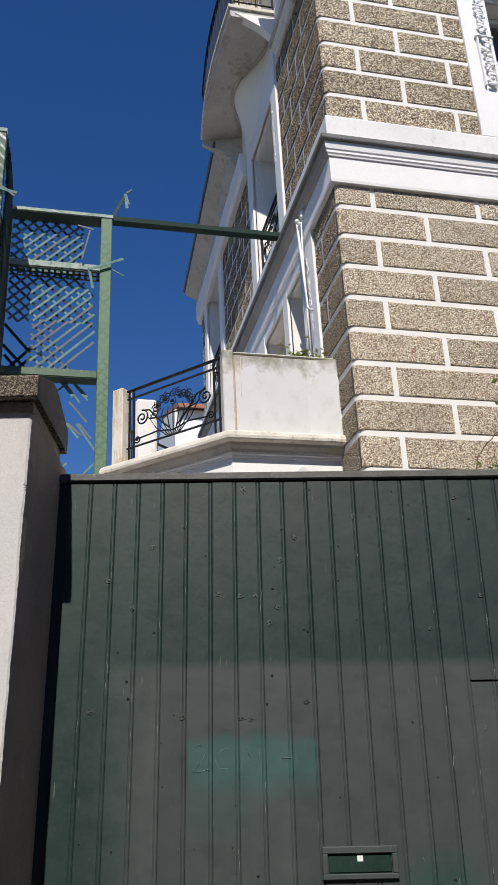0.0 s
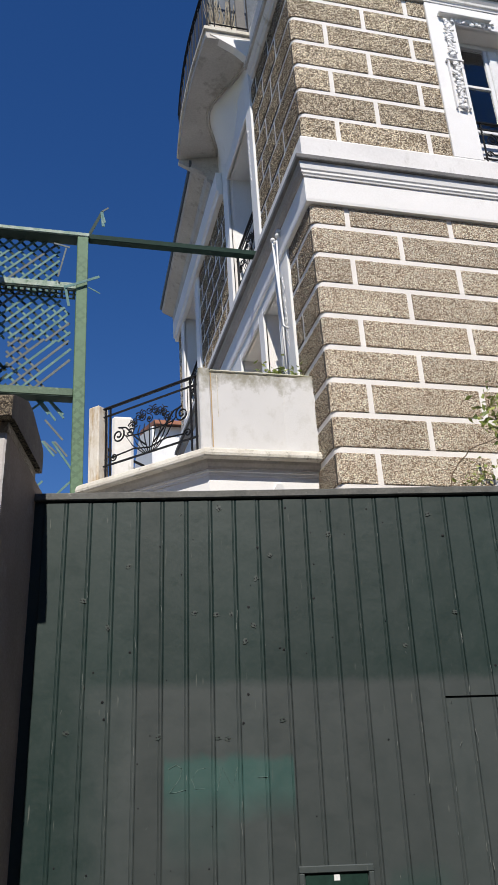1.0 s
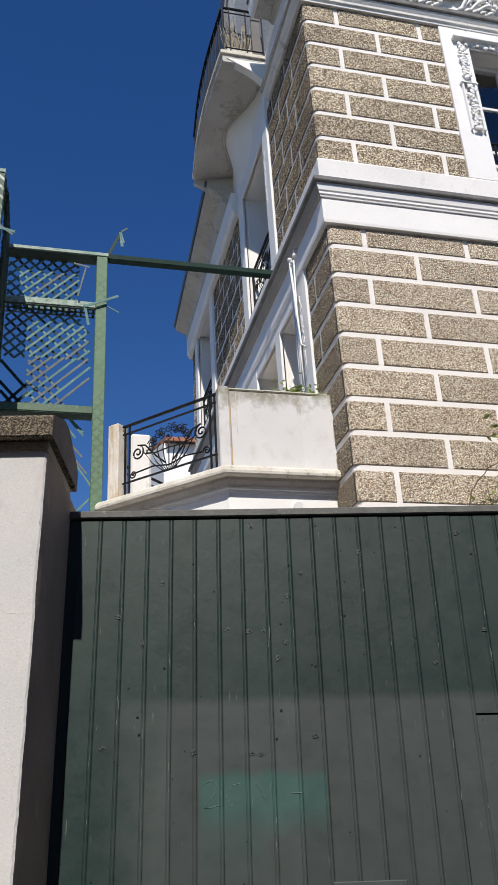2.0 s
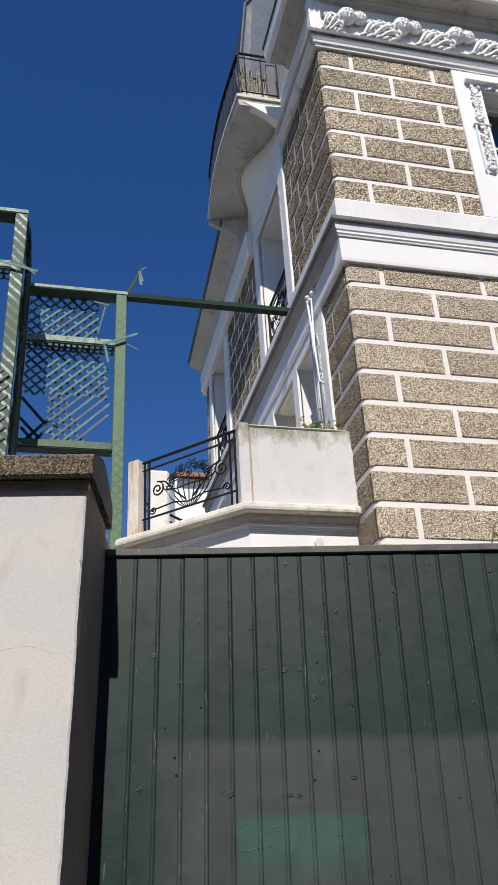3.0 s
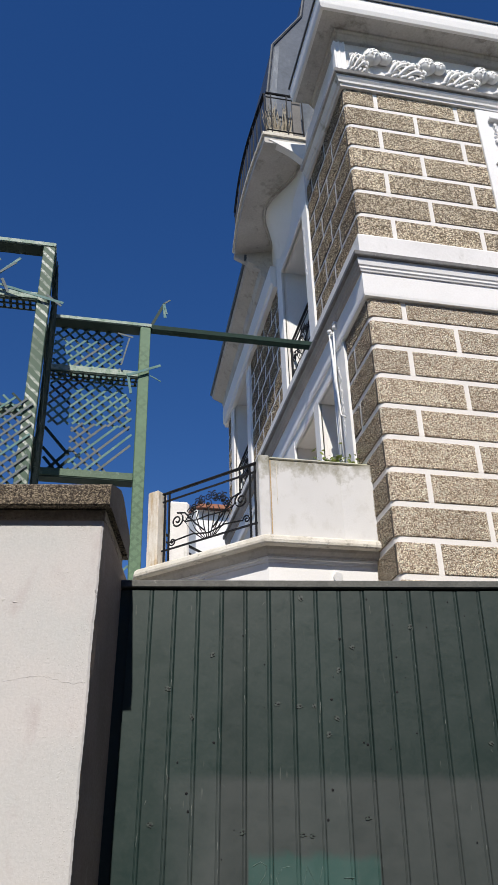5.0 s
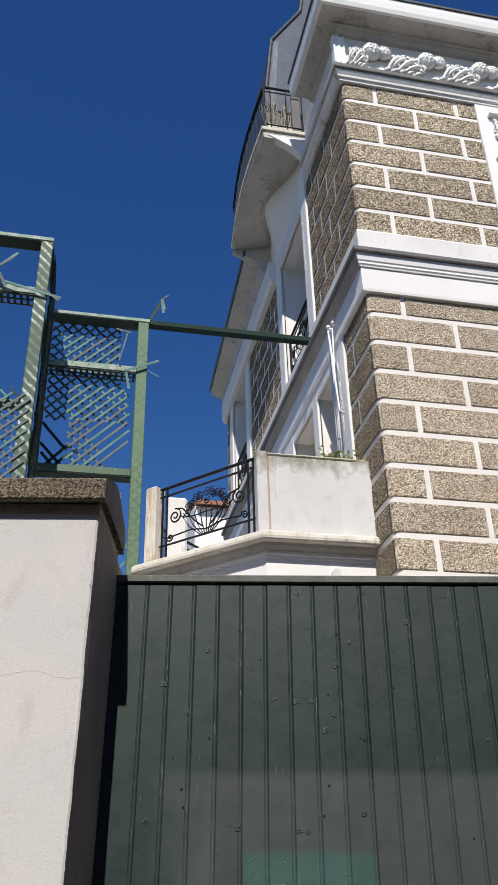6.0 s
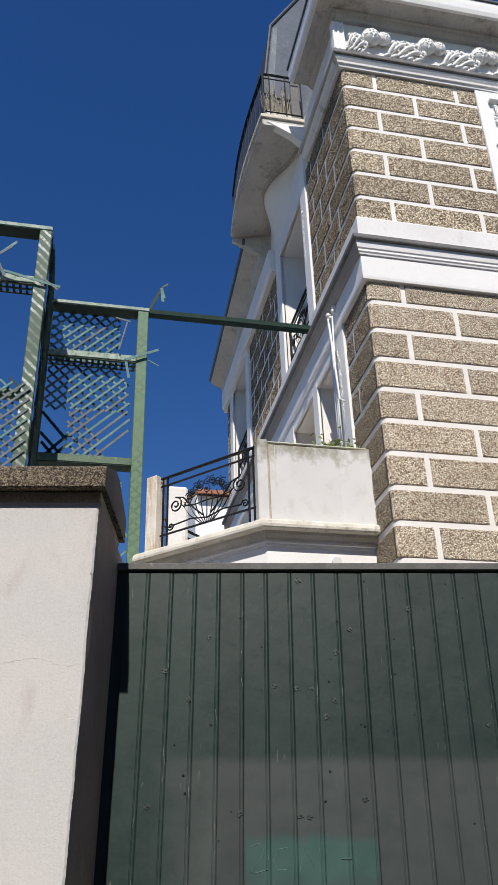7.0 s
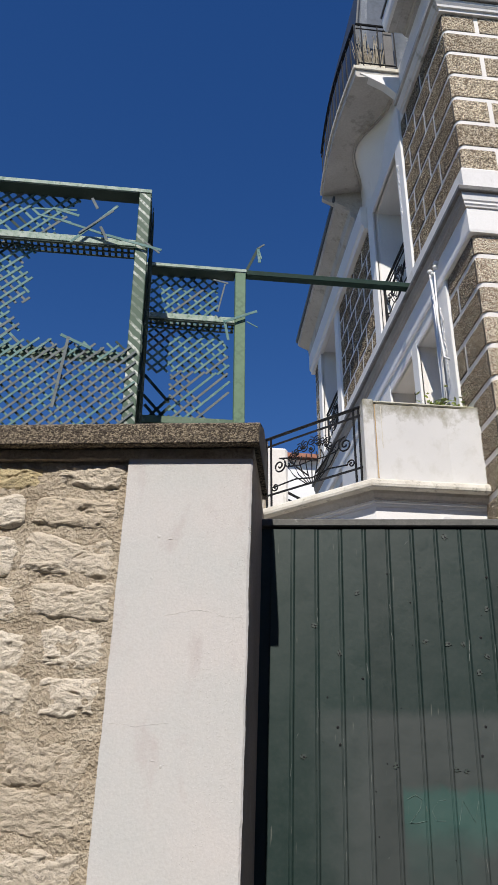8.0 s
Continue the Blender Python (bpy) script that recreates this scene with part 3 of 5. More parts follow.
# plaster surrounds, a little proud of the wall
for lim in ((3.80, WIN_X0, YF - 0.035, YF + 0.02, 8.06, 10.515), (WIN_X1, 5.74, YF - 0.035, YF + 0.02, 8.06, 10.515), (WIN_X0, WIN_X1, YF - 0.035, YF + 0.02, WIN_Z1, 10.515)):
    part("window_surround", boxes(lim, bev=0.006), M_WHITE, house)
for lim in ((XS - 0.035, XS + 0.02, 7.90, 8.15, 8.06, 10.9), (XS - 0.035, XS + 0.02, 9.4, 9.66, 8.06, 10.9), (XS - 0.035, XS + 0.02, 8.15, 9.4, 10.25, 10.9)):
    part("window_surround", boxes(lim, bev=0.006), M_WHITE, house)
for lim in ((XS - 0.035, XS + 0.02, 11.88, 12.15, 8.06, 10.6), (XS - 0.035, XS + 0.02, 13.4, 13.66, 8.06, 10.6), (XS - 0.035, XS + 0.02, 12.15, 13.4, 10.25, 10.6)):
    part("window_surround", boxes(lim, bev=0.006), M_WHITE, house)
for lim in ((XS - 0.035, XS + 0.02, 6.96, 7.22, 4.6, 7.18), (XS - 0.03, XS + 0.02, 8.05, 8.25, 4.6, 7.18), (XS - 0.035, XS + 0.02, 9.2, 12.1, 4.6, 7.18), (XS - 0.03, XS + 0.02, 7.22, 8.05, 7.0, 7.18), (XS - 0.03, XS + 0.02, 8.25, 9.2, 7.0, 7.18)):
    part("door_surround", boxes(lim, bev=0.006), M_WHITE, house)


def carved_strip(z0, z1, seed, width=0.07):
    """A vertical run of carved fruit and leaves."""
    rng = random.Random(seed)
    bm = bmesh.new()
    z = z0
    while z < z1:
        for k in range(3):
            blob(bm, (rng.uniform(-width, width) * 0.6, rng.uniform(-0.02, 0.0), z + rng.uniform(-0.02, 0.02)), (rng.uniform(0.018, 0.035), 0.014, rng.uniform(0.018, 0.032)), 0.18, 2, rng)
        z += 0.04
    return bm


def ornament(parent, m, name="carved_garland"):
    part(name, carved_strip(-0.30, 0.30, 3), M_WHITE, parent, m=m @ pose(0.0, -0.03, 0.75))
    part(name, carved_strip(-0.34, 0.34, 5), M_WHITE, parent, m=m @ pose(0.0, -0.03, -0.05))
    for lim in ((-0.10, -0.08, -0.05, 0.01, -0.4, 0.33), (0.06, 0.085, -0.05, 0.01, -0.4, 0.33), (-0.12, 0.11, -0.06, 0.01, 0.335, 0.36), (-0.10, 0.6, -0.08, 0.01, 1.10, 1.14)):
        part("garland_frame", boxes(lim, bev=0.006), M_WHITE, parent, m=m)


ornament(house, pose(4.04, YF - 0.03, 9.18))
part("carved_garland", carved_strip(-0.28, 0.28, 9), M_WHITE, house, m=pose(4.42, YF - 0.04, 10.25) @ pose(0, 0, 0, 0, 90, 0))
for yy in (7.16, 8.09, 12.1):
    part("carved_garland", carved_strip(-0.45, 0.45, int(yy * 10)), M_WHITE, house, m=pose(XS - 0.03, yy, 9.5 if yy > 8 else 6.5, 0, 0, -90) @ Matrix.Diagonal((0.6, 0.5, 1, 1)))


def block_mesh(name, w, h, d, rnd, material):
    """A pebbledash block: rounded edges, back on the wall plane, centred in width and height, facing -y."""
    bm = bmesh.new()
    box(bm, -w / 2, w / 2, -d, 0.004, -h / 2, h / 2)
    es = [e for e in bm.edges if all(v.co.y < -d + 1e-4 for v in e.verts)]
    bmesh.ops.bevel(bm, geom=es, offset=rnd, segments=3, affect="EDGES", profile=0.5)
    me = bpy.data.meshes.new(name)
    bm.normal_update()
    bm.to_mesh(me)
    bm.free()
    me.materials.append(material)
    return me


MESHES = {}
GRIT = {True: [], False: []}      # block faces on the side wall: (y0, y1, z0, z1, x)


def block(u0, u1, z0, z1, parent, side, d):
    low = z1 < 7.4
    key = (round(u1 - u0, 3), round(z1 - z0, 3), d, low, side)
    if key not in MESHES:
        # side blocks get a darker bed, painting the shade between their stones
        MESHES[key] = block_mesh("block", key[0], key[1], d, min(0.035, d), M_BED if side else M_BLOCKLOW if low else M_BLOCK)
    c, zc = (u0 + u1) / 2, (z0 + z1) / 2
    if side:
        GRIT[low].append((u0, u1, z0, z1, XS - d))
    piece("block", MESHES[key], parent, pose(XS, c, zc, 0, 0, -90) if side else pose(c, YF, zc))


SIDE_D = 0.009      # how far the side wall's blocks stand out


def corner_block(z0, z1, xe, ye, d, parent):
    """A block that turns the house corner in a broad round; it stands out more on the side than on the front."""
    key = ("corner", round(z1 - z0, 3), round(xe, 3), round(ye, 3), d, z1 < 7.4)
    if key not in MESHES:
        bm = bmesh.new()
        r, ds = 0.052, SIDE_D
        arc = [(XS - ds + r - r * math.cos(a), YF - d + r - r * math.sin(a)) for a in [math.pi / 2 * i / 8 for i in range(9)]]
        poly = [(xe, YF + 0.002), (XS + 0.05, YF + 0.05), (XS + 0.002, ye), (XS - ds, ye), *arc, (xe, YF - d)]
        h = z1 - z0
        prism(bm, poly, -h / 2, h / 2)
        es = [e for e in bm.edges if not e.is_boundary and abs(e.verts[0].co.z - e.verts[1].co.z) < 1e-6 and min(min(v.co.x - XS for v in e.verts), min(v.co.y - YF for v in e.verts)) < -0.004]
        bmesh.ops.bevel(bm, geom=es, offset=0.011, segments=2, affect="EDGES", profile=0.5)
        me = bpy.data.meshes.new("corner_block_mesh")
        bm.normal_update()
        bm.to_mesh(me)
        bm.free()
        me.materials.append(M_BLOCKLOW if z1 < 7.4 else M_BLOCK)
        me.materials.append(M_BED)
        # faces toward -x take the same shade-darkened bed
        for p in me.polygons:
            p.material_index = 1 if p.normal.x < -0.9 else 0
        MESHES[key] = me
    GRIT[z1 < 7.4].append((YF + 0.04, ye, z0, z1, XS - SIDE_D))
    piece("block", MESHES[key], parent, pose(0, 0, (z0 + z1) / 2))


def course_rows(zs, first, d, xmax, ymax_side, j=0.058):
    """Courses from the top down, joints of alternating rows; zs are the joint centres."""
    for i, (zt, zb) in enumerate(zip(zs, zs[1:])):
        odd = i % 2 == 1
        xj = (2.98 if odd else 2.42) if first else (2.945 if odd else 2.445)
        per = 1.17 if first else 1.09
        yj = (6.72 if odd else 7.02) if first else (6.78 if odd else 7.06)
        z0, z1 = zb + j / 2, zt - j / 2
        yc = min(yj, ymax_side)
        corner_block(z0, z1, xj - j / 2, yc - (j / 2 if yc < ymax_side else 0), d, front_wall)
        x = xj
        while x < xmax - 0.05:
            x2 = min(x + per, xmax)
            block(x + j / 2, x2 - (j / 2 if x2 < xmax else 0), z0, z1, front_wall, False, d)
            x = x2
        y = yj
        while y < ymax_side - 0.08:
            y2 = min(y + per * 0.55, ymax_side)
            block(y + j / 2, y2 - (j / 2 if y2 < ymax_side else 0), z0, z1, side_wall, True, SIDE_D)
            y = y2


LOW = [7.205] + [6.92 - 0.353 * i for i in range(13)]
UPP = [10.545, 10.22, 9.86, 9.50, 9.13, 8.76, 8.39, 8.035]
course_rows(LOW, True, 0.011, 5.3, 6.95)
course_rows(UPP, False, 0.011, 3.80, 7.88)
for zs, spans in ((UPP, ((9.68, 11.86), (13.68, 14.08))),):
    for a, b in spans:
        for i, (zt, zb) in enumerate(zip(zs, zs[1:])):
            y = a
            y2 = a + (0.55 if i % 2 else 0.28)
            while y < b - 0.05:
                y2 = min(y2, b)
                block(y + 0.04, y2 - 0.04, zb + 0.028, zt - 0.028, side_wall, True, 0.006)
                y, y2 = y2, y2 + 0.55
for i, (zt, zb) in enumerate(zip(LOW[:9], LOW[1:9])):
    y, y2 = 13.45, 13.45 + (0.4 if i % 2 else 0.25)
    while y < 14.05:
        y2 = min(y2, 14.08)
        block(y + 0.03, y2 - 0.03, zb + 0.028, zt - 0.028, side_wall, True, 0.006)
        y, y2 = y2, y2 + 0.55


def side_grit(faces):
    """Sharp stones standing out of the side blocks: a four-sided point each."""
    rg = random.Random(21)
    vs, fs = [], []
    for y0, y1, z0, z1, x in faces:
        step = 0.0145 if y0 < 9 else 0.018
        ny, nz = max(1, int((y1 - y0 - 0.014) / step)), max(1, int((z1 - z0 - 0.014) / step))
        for i in range(ny):
            for j in range(nz):
                cy = y0 + 0.007 + (i + rg.uniform(0.15, 0.85)) * step
                cz = z0 + 0.007 + (j + rg.uniform(0.15, 0.85)) * step
                r, a, h = step * rg.uniform(0.33, 0.58), rg.uniform(0, 1.57), step * rg.uniform(0.2, 0.75)
                k = len(vs)
                for q in range(4):
                    vs.append((x + 0.002, cy + r * math.cos(a + 1.571 * q), cz + r * math.sin(a + 1.571 * q) * rg.uniform(0.7, 1.1)))
                ty, tz = cy + rg.uniform(-0.3, 0.3) * r, cz + rg.uniform(-0.3, 0.3) * r
                w = r * rg.uniform(0.35, 0.75)
                for q in range(4):
                    vs.append((x - h, ty + w * math.cos(a + 1.571 * q), tz + w * math.sin(a + 1.571 * q)))
                fs.append((k + 4, k + 5, k + 6, k + 7))
                for q in range(4):
                    n = (q + 1) % 4
                    fs.append((k + q, k + n, k + 4 + n, k + 4 + q))
    me = bpy.data.meshes.new("grit")
    me.from_pydata(vs, [], fs)
    bm = bmesh.new()
    bm.from_mesh(me)
    bpy.data.meshes.remove(me)
    bmesh.ops.recalc_face_normals(bm, faces=bm.faces)
    return bm


tagged(part("grit", side_grit(GRIT[False]), M_BLOCK, side_wall), "sharp brown grit on the side blocks", kind="stuff")
tagged(part("grit", side_grit(GRIT[True]), M_BLOCKLOW, side_wall), "sharp brown grit on the side blocks", kind="stuff")


# windows: sashes set back in the wall
def sash(parent, w, h, m, panes=2, rows=(0.0, 0.34, 1.0), mullion=True):
    """A two-leaf casement, centred in width, sill at 0, facing -y."""
    win = part("window", boxes((-w / 2, -w / 2 + 0.06, 0, 0.07, 0, h), (w / 2 - 0.06, w / 2, 0, 0.07, 0, h), (-w / 2 + 0.06, w / 2 - 0.06, 0, 0.07, h - 0.07, h), (-w / 2 + 0.06, w / 2 - 0.06, 0, 0.07, 0, 0.07), bev=0.005), M_WOODWHITE, parent, m=m)
    part("mullion", boxes((-0.06, 0.06, -0.015, 0.055, 0.07, h - 0.07), bev=0.012), M_WOODWHITE, win)
    for s in (-1, 1):
        x0, x1 = (0.06, w / 2 - 0.06) if s > 0 else (-w / 2 + 0.06, -0.06)
        part("leaf_frame", boxes((x0, x0 + 0.05, 0.01, 0.05, 0.07, h - 0.07), (x1 - 0.05, x1, 0.01, 0.05, 0.07, h - 0.07), *[(x0 + 0.05, x1 - 0.05, 0.012, 0.048, z - 0.022, z + 0.022) for z in (h * 0.36, h * 0.68)], (x0 + 0.05, x1 - 0.05, 0.01, 0.05, 0.07, 0.62), bev=0.004), M_WOODWHITE, win)
        pane = part("pane", boxes((x0 + 0.05, x1 - 0.05, 0.028, 0.034, 0.6, h - 0.09)), M_GLASS, win)
        pane.visible_shadow = False
    return win


sash(house, WIN_X1 - WIN_X0, WIN_Z1 - WIN_Z0, pose((WIN_X0 + WIN_X1) / 2, YF + 0.2, WIN_Z0))
for y0, y1, z0, z1 in SIDE_HOLES[2:]:
    sash(house, y1 - y0, z1 - z0, pose(XS + 0.52, (y0 + y1) / 2, z0, 0, 0, -90))
    part("window_reveal", boxes((XS + 0.05, XS + 0.60, y0 - 0.06, y0 + 0.004, z0 - 0.06, z1 + 0.06), (XS + 0.05, XS + 0.60, y1 - 0.004, y1 + 0.06, z0 - 0.06, z1 + 0.06), (XS + 0.05, XS + 0.60, y0 + 0.004, y1 - 0.004, z1 - 0.004, z1 + 0.06), (XS + 0.05, XS + 0.60, y0 + 0.004, y1 - 0.004, z0 - 0.06, z0 + 0.004)), M_WHITE, house)


def shutter(w, h, m):
    """A white louvred shutter leaf, centred in width, foot at 0, facing -y."""
    leaf_ob = part("shutter", boxes((-w / 2, -w / 2 + 0.06, 0, 0.04, 0, h), (w / 2 - 0.06, w / 2, 0, 0.04, 0, h), (-w / 2 + 0.06, w / 2 - 0.06, 0, 0.04, h - 0.08, h), (-w / 2 + 0.06, w / 2 - 0.06, 0, 0.04, 0, 0.12), bev=0.004), M_WOODWHITE, house, "white louvred shutter", m=m)
    bm = bmesh.new()
    box(bm, -w / 2 + 0.062, w / 2 - 0.062, -0.004, 0.004, -0.026, 0.026)
    me = bpy.data.meshes.new("louvre")
    bm.to_mesh(me)
    bm.free()
    me.materials.append(M_WOODWHITE)
    z = 0.16
    while z < h - 0.1:
        piece("louvre", me, leaf_ob, pose(0, 0.02, z, 35))
        z += 0.05


shutter(0.415, 2.36, pose(XS + 0.30, 7.43, 4.63, 0, 0, -90))
shutter(0.405, 2.36, pose(XS + 0.30, 7.845, 4.63, 0, 0, -90))


# the open porch recess beside the balcony door, with a wrought-iron lantern under its ceiling
part("porch_lining", boxes((XS + 0.95, XS + 1.0, 8.2, 9.3, 4.56, 7.28), (XS + 0.322, XS + 0.95, 9.2, 9.3, 4.56, 7.28), (XS + 0.322, XS + 0.95, 8.06, 8.25, 4.56, 7.28), (XS + 0.322, XS + 0.95, 8.25, 9.2, 7.06, 7.28)), M_PORCH, house, "cream plaster lining of the open porch")


def porch_lantern():
    lamp = thing("porch_lantern", "small black wrought-iron lantern hanging in the porch", "lantern", m=pose(XS + 0.22, 8.62, 6.52))
    part("cage", boxes((-0.09, 0.09, -0.09, -0.075, 0.0, 0.015), (-0.09, 0.09, 0.075, 0.09, 0.0, 0.015), (-0.09, -0.075, -0.09, 0.09, 0.16, 0.175), (0.075, 0.09, -0.09, 0.09, 0.16, 0.175), *[(x - 0.007, x + 0.007, y - 0.007, y + 0.007, 0.0, 0.175) for x in (-0.083, 0.083) for y in (-0.083, 0.083)]), M_IRON, lamp)
    part("stem", tube(bmesh.new(), [(0, 0, 0.17), (0, 0, 0.485)], 0.008, 6), M_IRON, lamp)
    part("arm", tube(bmesh.new(), [(-0.02, -0.20, 0.26), (0, -0.08, 0.20), (0, 0.08, 0.20), (-0.02, 0.24, 0.28)], 0.008, 6), M_IRON, lamp)
    for y, z in ((-0.20, 0.28), (0.24, 0.30), (0.0, 0.30)):
        bm = bmesh.new()
        blob(bm, (-0.02, y, z), (0.022, 0.022, 0.028), 0.05, 2, random.Random(3))
        part("finial", bm, M_IRON, lamp, smooth=True)
    return lamp


porch_lantern()

# ---- wrought iron ----
def spiral(c, r, turns, start, out, n=26, flip=1):
    """Points of a flat scroll in a (u, z) plane, from the eye outwards."""
    pts = []
    for i in range(n):
        q = i / (n - 1)
        a = start + flip * turns * 2 * math.pi * (1 - q)
        rr = r * (0.15 + 0.85 * q)
        pts.append((c[0] + rr * math.cos(a), c[1] + rr * math.sin(a)))
    return pts


def railing(name, parent, w, h, m, label="", motif=True):
    """A wrought-iron panel in the u-z plane: rails, uprights, a basket of scrolls in the middle. h is the top rail's height."""
    def uz(pts):
        return [(u, 0, z) for u, z in pts]
    rail = part(name, boxes((0, w, -0.018, 0.018, h - 0.022, h), bev=0.005), M_IRON, parent, label, m=m)
    for zr in (0.04, 0.20, h - 0.11):
        part("lower_rail", boxes((0, w, -0.008, 0.008, zr, zr + 0.016)), M_IRON, rail)
    for u in (0.03, 0.09, w - 0.09, w - 0.03):
        part("upright", boxes((u - 0.008, u + 0.008, -0.008, 0.008, 0.0, h - 0.02)), M_IRON, rail)
    if motif:
        c = w / 2
        for k in range(-4, 5):
            pts = [(c + 0.02 * k, 0.22), (c + 0.055 * k, 0.34), (c + 0.075 * k, 0.46), (c + 0.06 * k, 0.53)]
            part("basket_bar", tube(bmesh.new(), uz(pts), 0.006, 5), M_IRON, rail, smooth=True)
        bm = bmesh.new()
        tube(bm, uz([(c - 0.34 + 0.02 * 0, 0.5), (c - 0.3, 0.46), (c - 0.15, 0.44), (c, 0.45), (c + 0.15, 0.44), (c + 0.3, 0.46), (c + 0.34, 0.5)]), 0.007, 5)
        part("basket", bm, M_IRON, rail, smooth=True)
        rng = random.Random(7)
        for k in range(11):
            bm = bmesh.new()
            a = math.pi * k / 10
            cc = (c + 0.24 * math.cos(a), 0.50 + 0.16 * math.sin(a))
            tube(bm, uz(spiral(cc, 0.05, 1.6, a, 1, 18, 1 if k % 2 else -1)), 0.006, 5)
            part("flower_scroll", bm, M_IRON, rail, smooth=True)
        for k in range(5):
            cc = (c + 0.09 * (k - 2), 0.57 + 0.04 * (k % 2))
            bm = bmesh.new()
            tube(bm, uz(spiral(cc, 0.045, 1.4, k, 1, 16)), 0.006, 5)
            blob(bm, (cc[0], 0, cc[1]), (0.018, 0.012, 0.018), 0.1, 1, rng)
            part("flower_scroll", bm, M_IRON, rail, smooth=True)
        for s in (-1, 1):
            bm = bmesh.new()
            cu = c + s * (w / 2 - 0.2)
            pts = spiral((cu, 0.5), 0.085, 1.7, math.pi / 2 if s > 0 else math.pi / 2, 1, 30, s)
            pts += [(cu - s * 0.1, 0.56), (c + s * 0.16, 0.40), (c + s * 0.05, 0.30)]
            tube(bm, uz(pts), 0.009, 6)
            part("side_scroll", bm, M_IRON, rail, smooth=True)
            bm = bmesh.new()
            pts = spiral((cu + s * 0.06, 0.28), 0.045, 1.4, 0.0, 1, 20, -s) + [(c + s * 0.2, 0.30), (c, 0.26)]
            tube(bm, uz(pts), 0.008, 6)
            part("side_scroll", bm, M_IRON, rail, smooth=True)
    return rail


railing("window_railing", house, WIN_X1 - WIN_X0, 0.75, pose(WIN_X0, YF + 0.03, 7.95))
railing("window_railing", house, 1.25, 0.85, pose(XS + 0.05, 9.4, 8.0, 0, 0, -90))
railing("window_railing", house, 1.25, 0.85, pose(XS + 0.05, 13.4, 8.0, 0, 0, -90))


# ---- lower balcony: a canted bay with a solid near parapet and iron panels ----
BP = [(XS, 6.66), (0.95, 6.66), (-0.07, 7.70), (-0.07, 8.62), (0.95, 9.66), (XS, 9.66)]
bay = part("bay_wall", prism(bmesh.new(), [(XS, 6.70), (0.966, 6.70), (-0.025, 7.71), (-0.025, 8.61), (0.966, 9.62), (XS, 9.62)], 0.0, 4.358), M_WHITE, house)
balcony = part("balcony", prism(bmesh.new(), [(XS, 6.70), (0.97, 6.70), (-0.03, 7.72), (-0.03, 8.60), (0.97, 9.62), (XS, 9.62)], 4.362, 4.585), M_WHITE, house)


def ring(prof, name, material, label=""):
    return part(name, sweep(bmesh.new(), [(-o, z) for o, z in prof], BP), material, balcony, label)


ring([(-0.10, 4.36), (-0.028, 4.36), (-0.026, 4.385), (-0.012, 4.39), (-0.012, 4.41), (-0.10, 4.41)], "bed_moulding", M_WHITE)
# the cove's grey also paints the shade under the ledge
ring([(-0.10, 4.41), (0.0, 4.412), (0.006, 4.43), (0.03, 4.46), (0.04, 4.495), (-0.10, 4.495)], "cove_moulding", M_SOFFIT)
ring([(-0.10, 4.492), (0.112, 4.486), (0.122, 4.496), (0.126, 4.52), (0.116, 4.556), (0.09, 4.578), (-0.10, 4.605)], "ledge", M_LEDGE, "lichened pale stone ledge")
parapet = part("parapet", boxes((0.93, XS + 0.02, 6.70, 6.84, 4.575, 5.43), (0.90, 1.01, 6.685, 6.85, 4.575, 5.47), bev=0.012), M_PARAPET, balcony, "weathered white rendered parapet with a mossy top")
part("coping", boxes((1.01, XS + 0.01, 6.693, 6.852, 5.432, 5.458), bev=0.01), M_MOSS, parapet, "mossy parapet top")
part("plaster_flare", prism(bmesh.new(), [(1.72, 6.702), (XS - 0.004, 6.60), (XS - 0.004, 6.702)], 4.585, 5.40), M_PARAPET, parapet)
part("rust_streak", boxes((1.012, 1.022, 6.696, 6.70, 4.64, 5.42)), M_RUST, parapet)
part("panel_joint", boxes((1.075, 1.082, 6.698, 6.702, 4.95, 5.40)), M_LEDGE, parapet)


def bpost(x, y, turn):
    part("post", boxes((-0.07, 0.07, -0.08, 0.08, 4.57, 5.47), bev=0.012), M_WORNPOST, balcony, m=pose(x, y, 0, 0, 0, turn))


bpost(0.03, 7.74, -45)
bpost(0.97, 9.54, 45)
part("end_panel", boxes((0.25, 0.50, 8.66, 8.74, 4.575, 5.84), bev=0.03), M_OLDWHITE, balcony)
rail_turn = math.degrees(math.atan2(7.70 - 6.80, 0.06 - 0.91))
railing("iron_panel", balcony, math.hypot(0.85, 0.90) - 0.03, 0.86, pose(0.91, 6.80, 4.585, 0, 0, rail_turn))
railing("iron_panel", balcony, 0.70, 0.86, pose(0.02, 7.81, 4.585, 0, 0, 90), motif=False)
railing("iron_panel", balcony, 1.12, 0.86, pose(0.14, 8.66, 4.585, 0, 0, 45), motif=False)
part("vent", tube(bmesh.new(), [(1.62, 6.71, 4.24), (1.62, 6.67, 4.235)], 0.045, 12), M_PVC, bay)
part("far_parapet", boxes((0.97, XS, 9.5, 9.62, 4.575, 5.43), bev=0.01), M_OLDWHITE, balcony)

# ---- upper balcony: a bowed slab on a funnel-shaped corbel ----
slab_edge = [(XS + 0.01, 7.76), (1.40, 7.76)] + [(1.40 - 0.075 * math.sin(math.pi * (i / 12)) + 0.03 * (i / 12), 7.76 + 2.50 * i / 12) for i in range(1, 13)] + [(XS + 0.01, 10.48)]
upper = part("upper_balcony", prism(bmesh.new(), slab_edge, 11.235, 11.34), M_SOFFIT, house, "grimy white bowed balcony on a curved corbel")
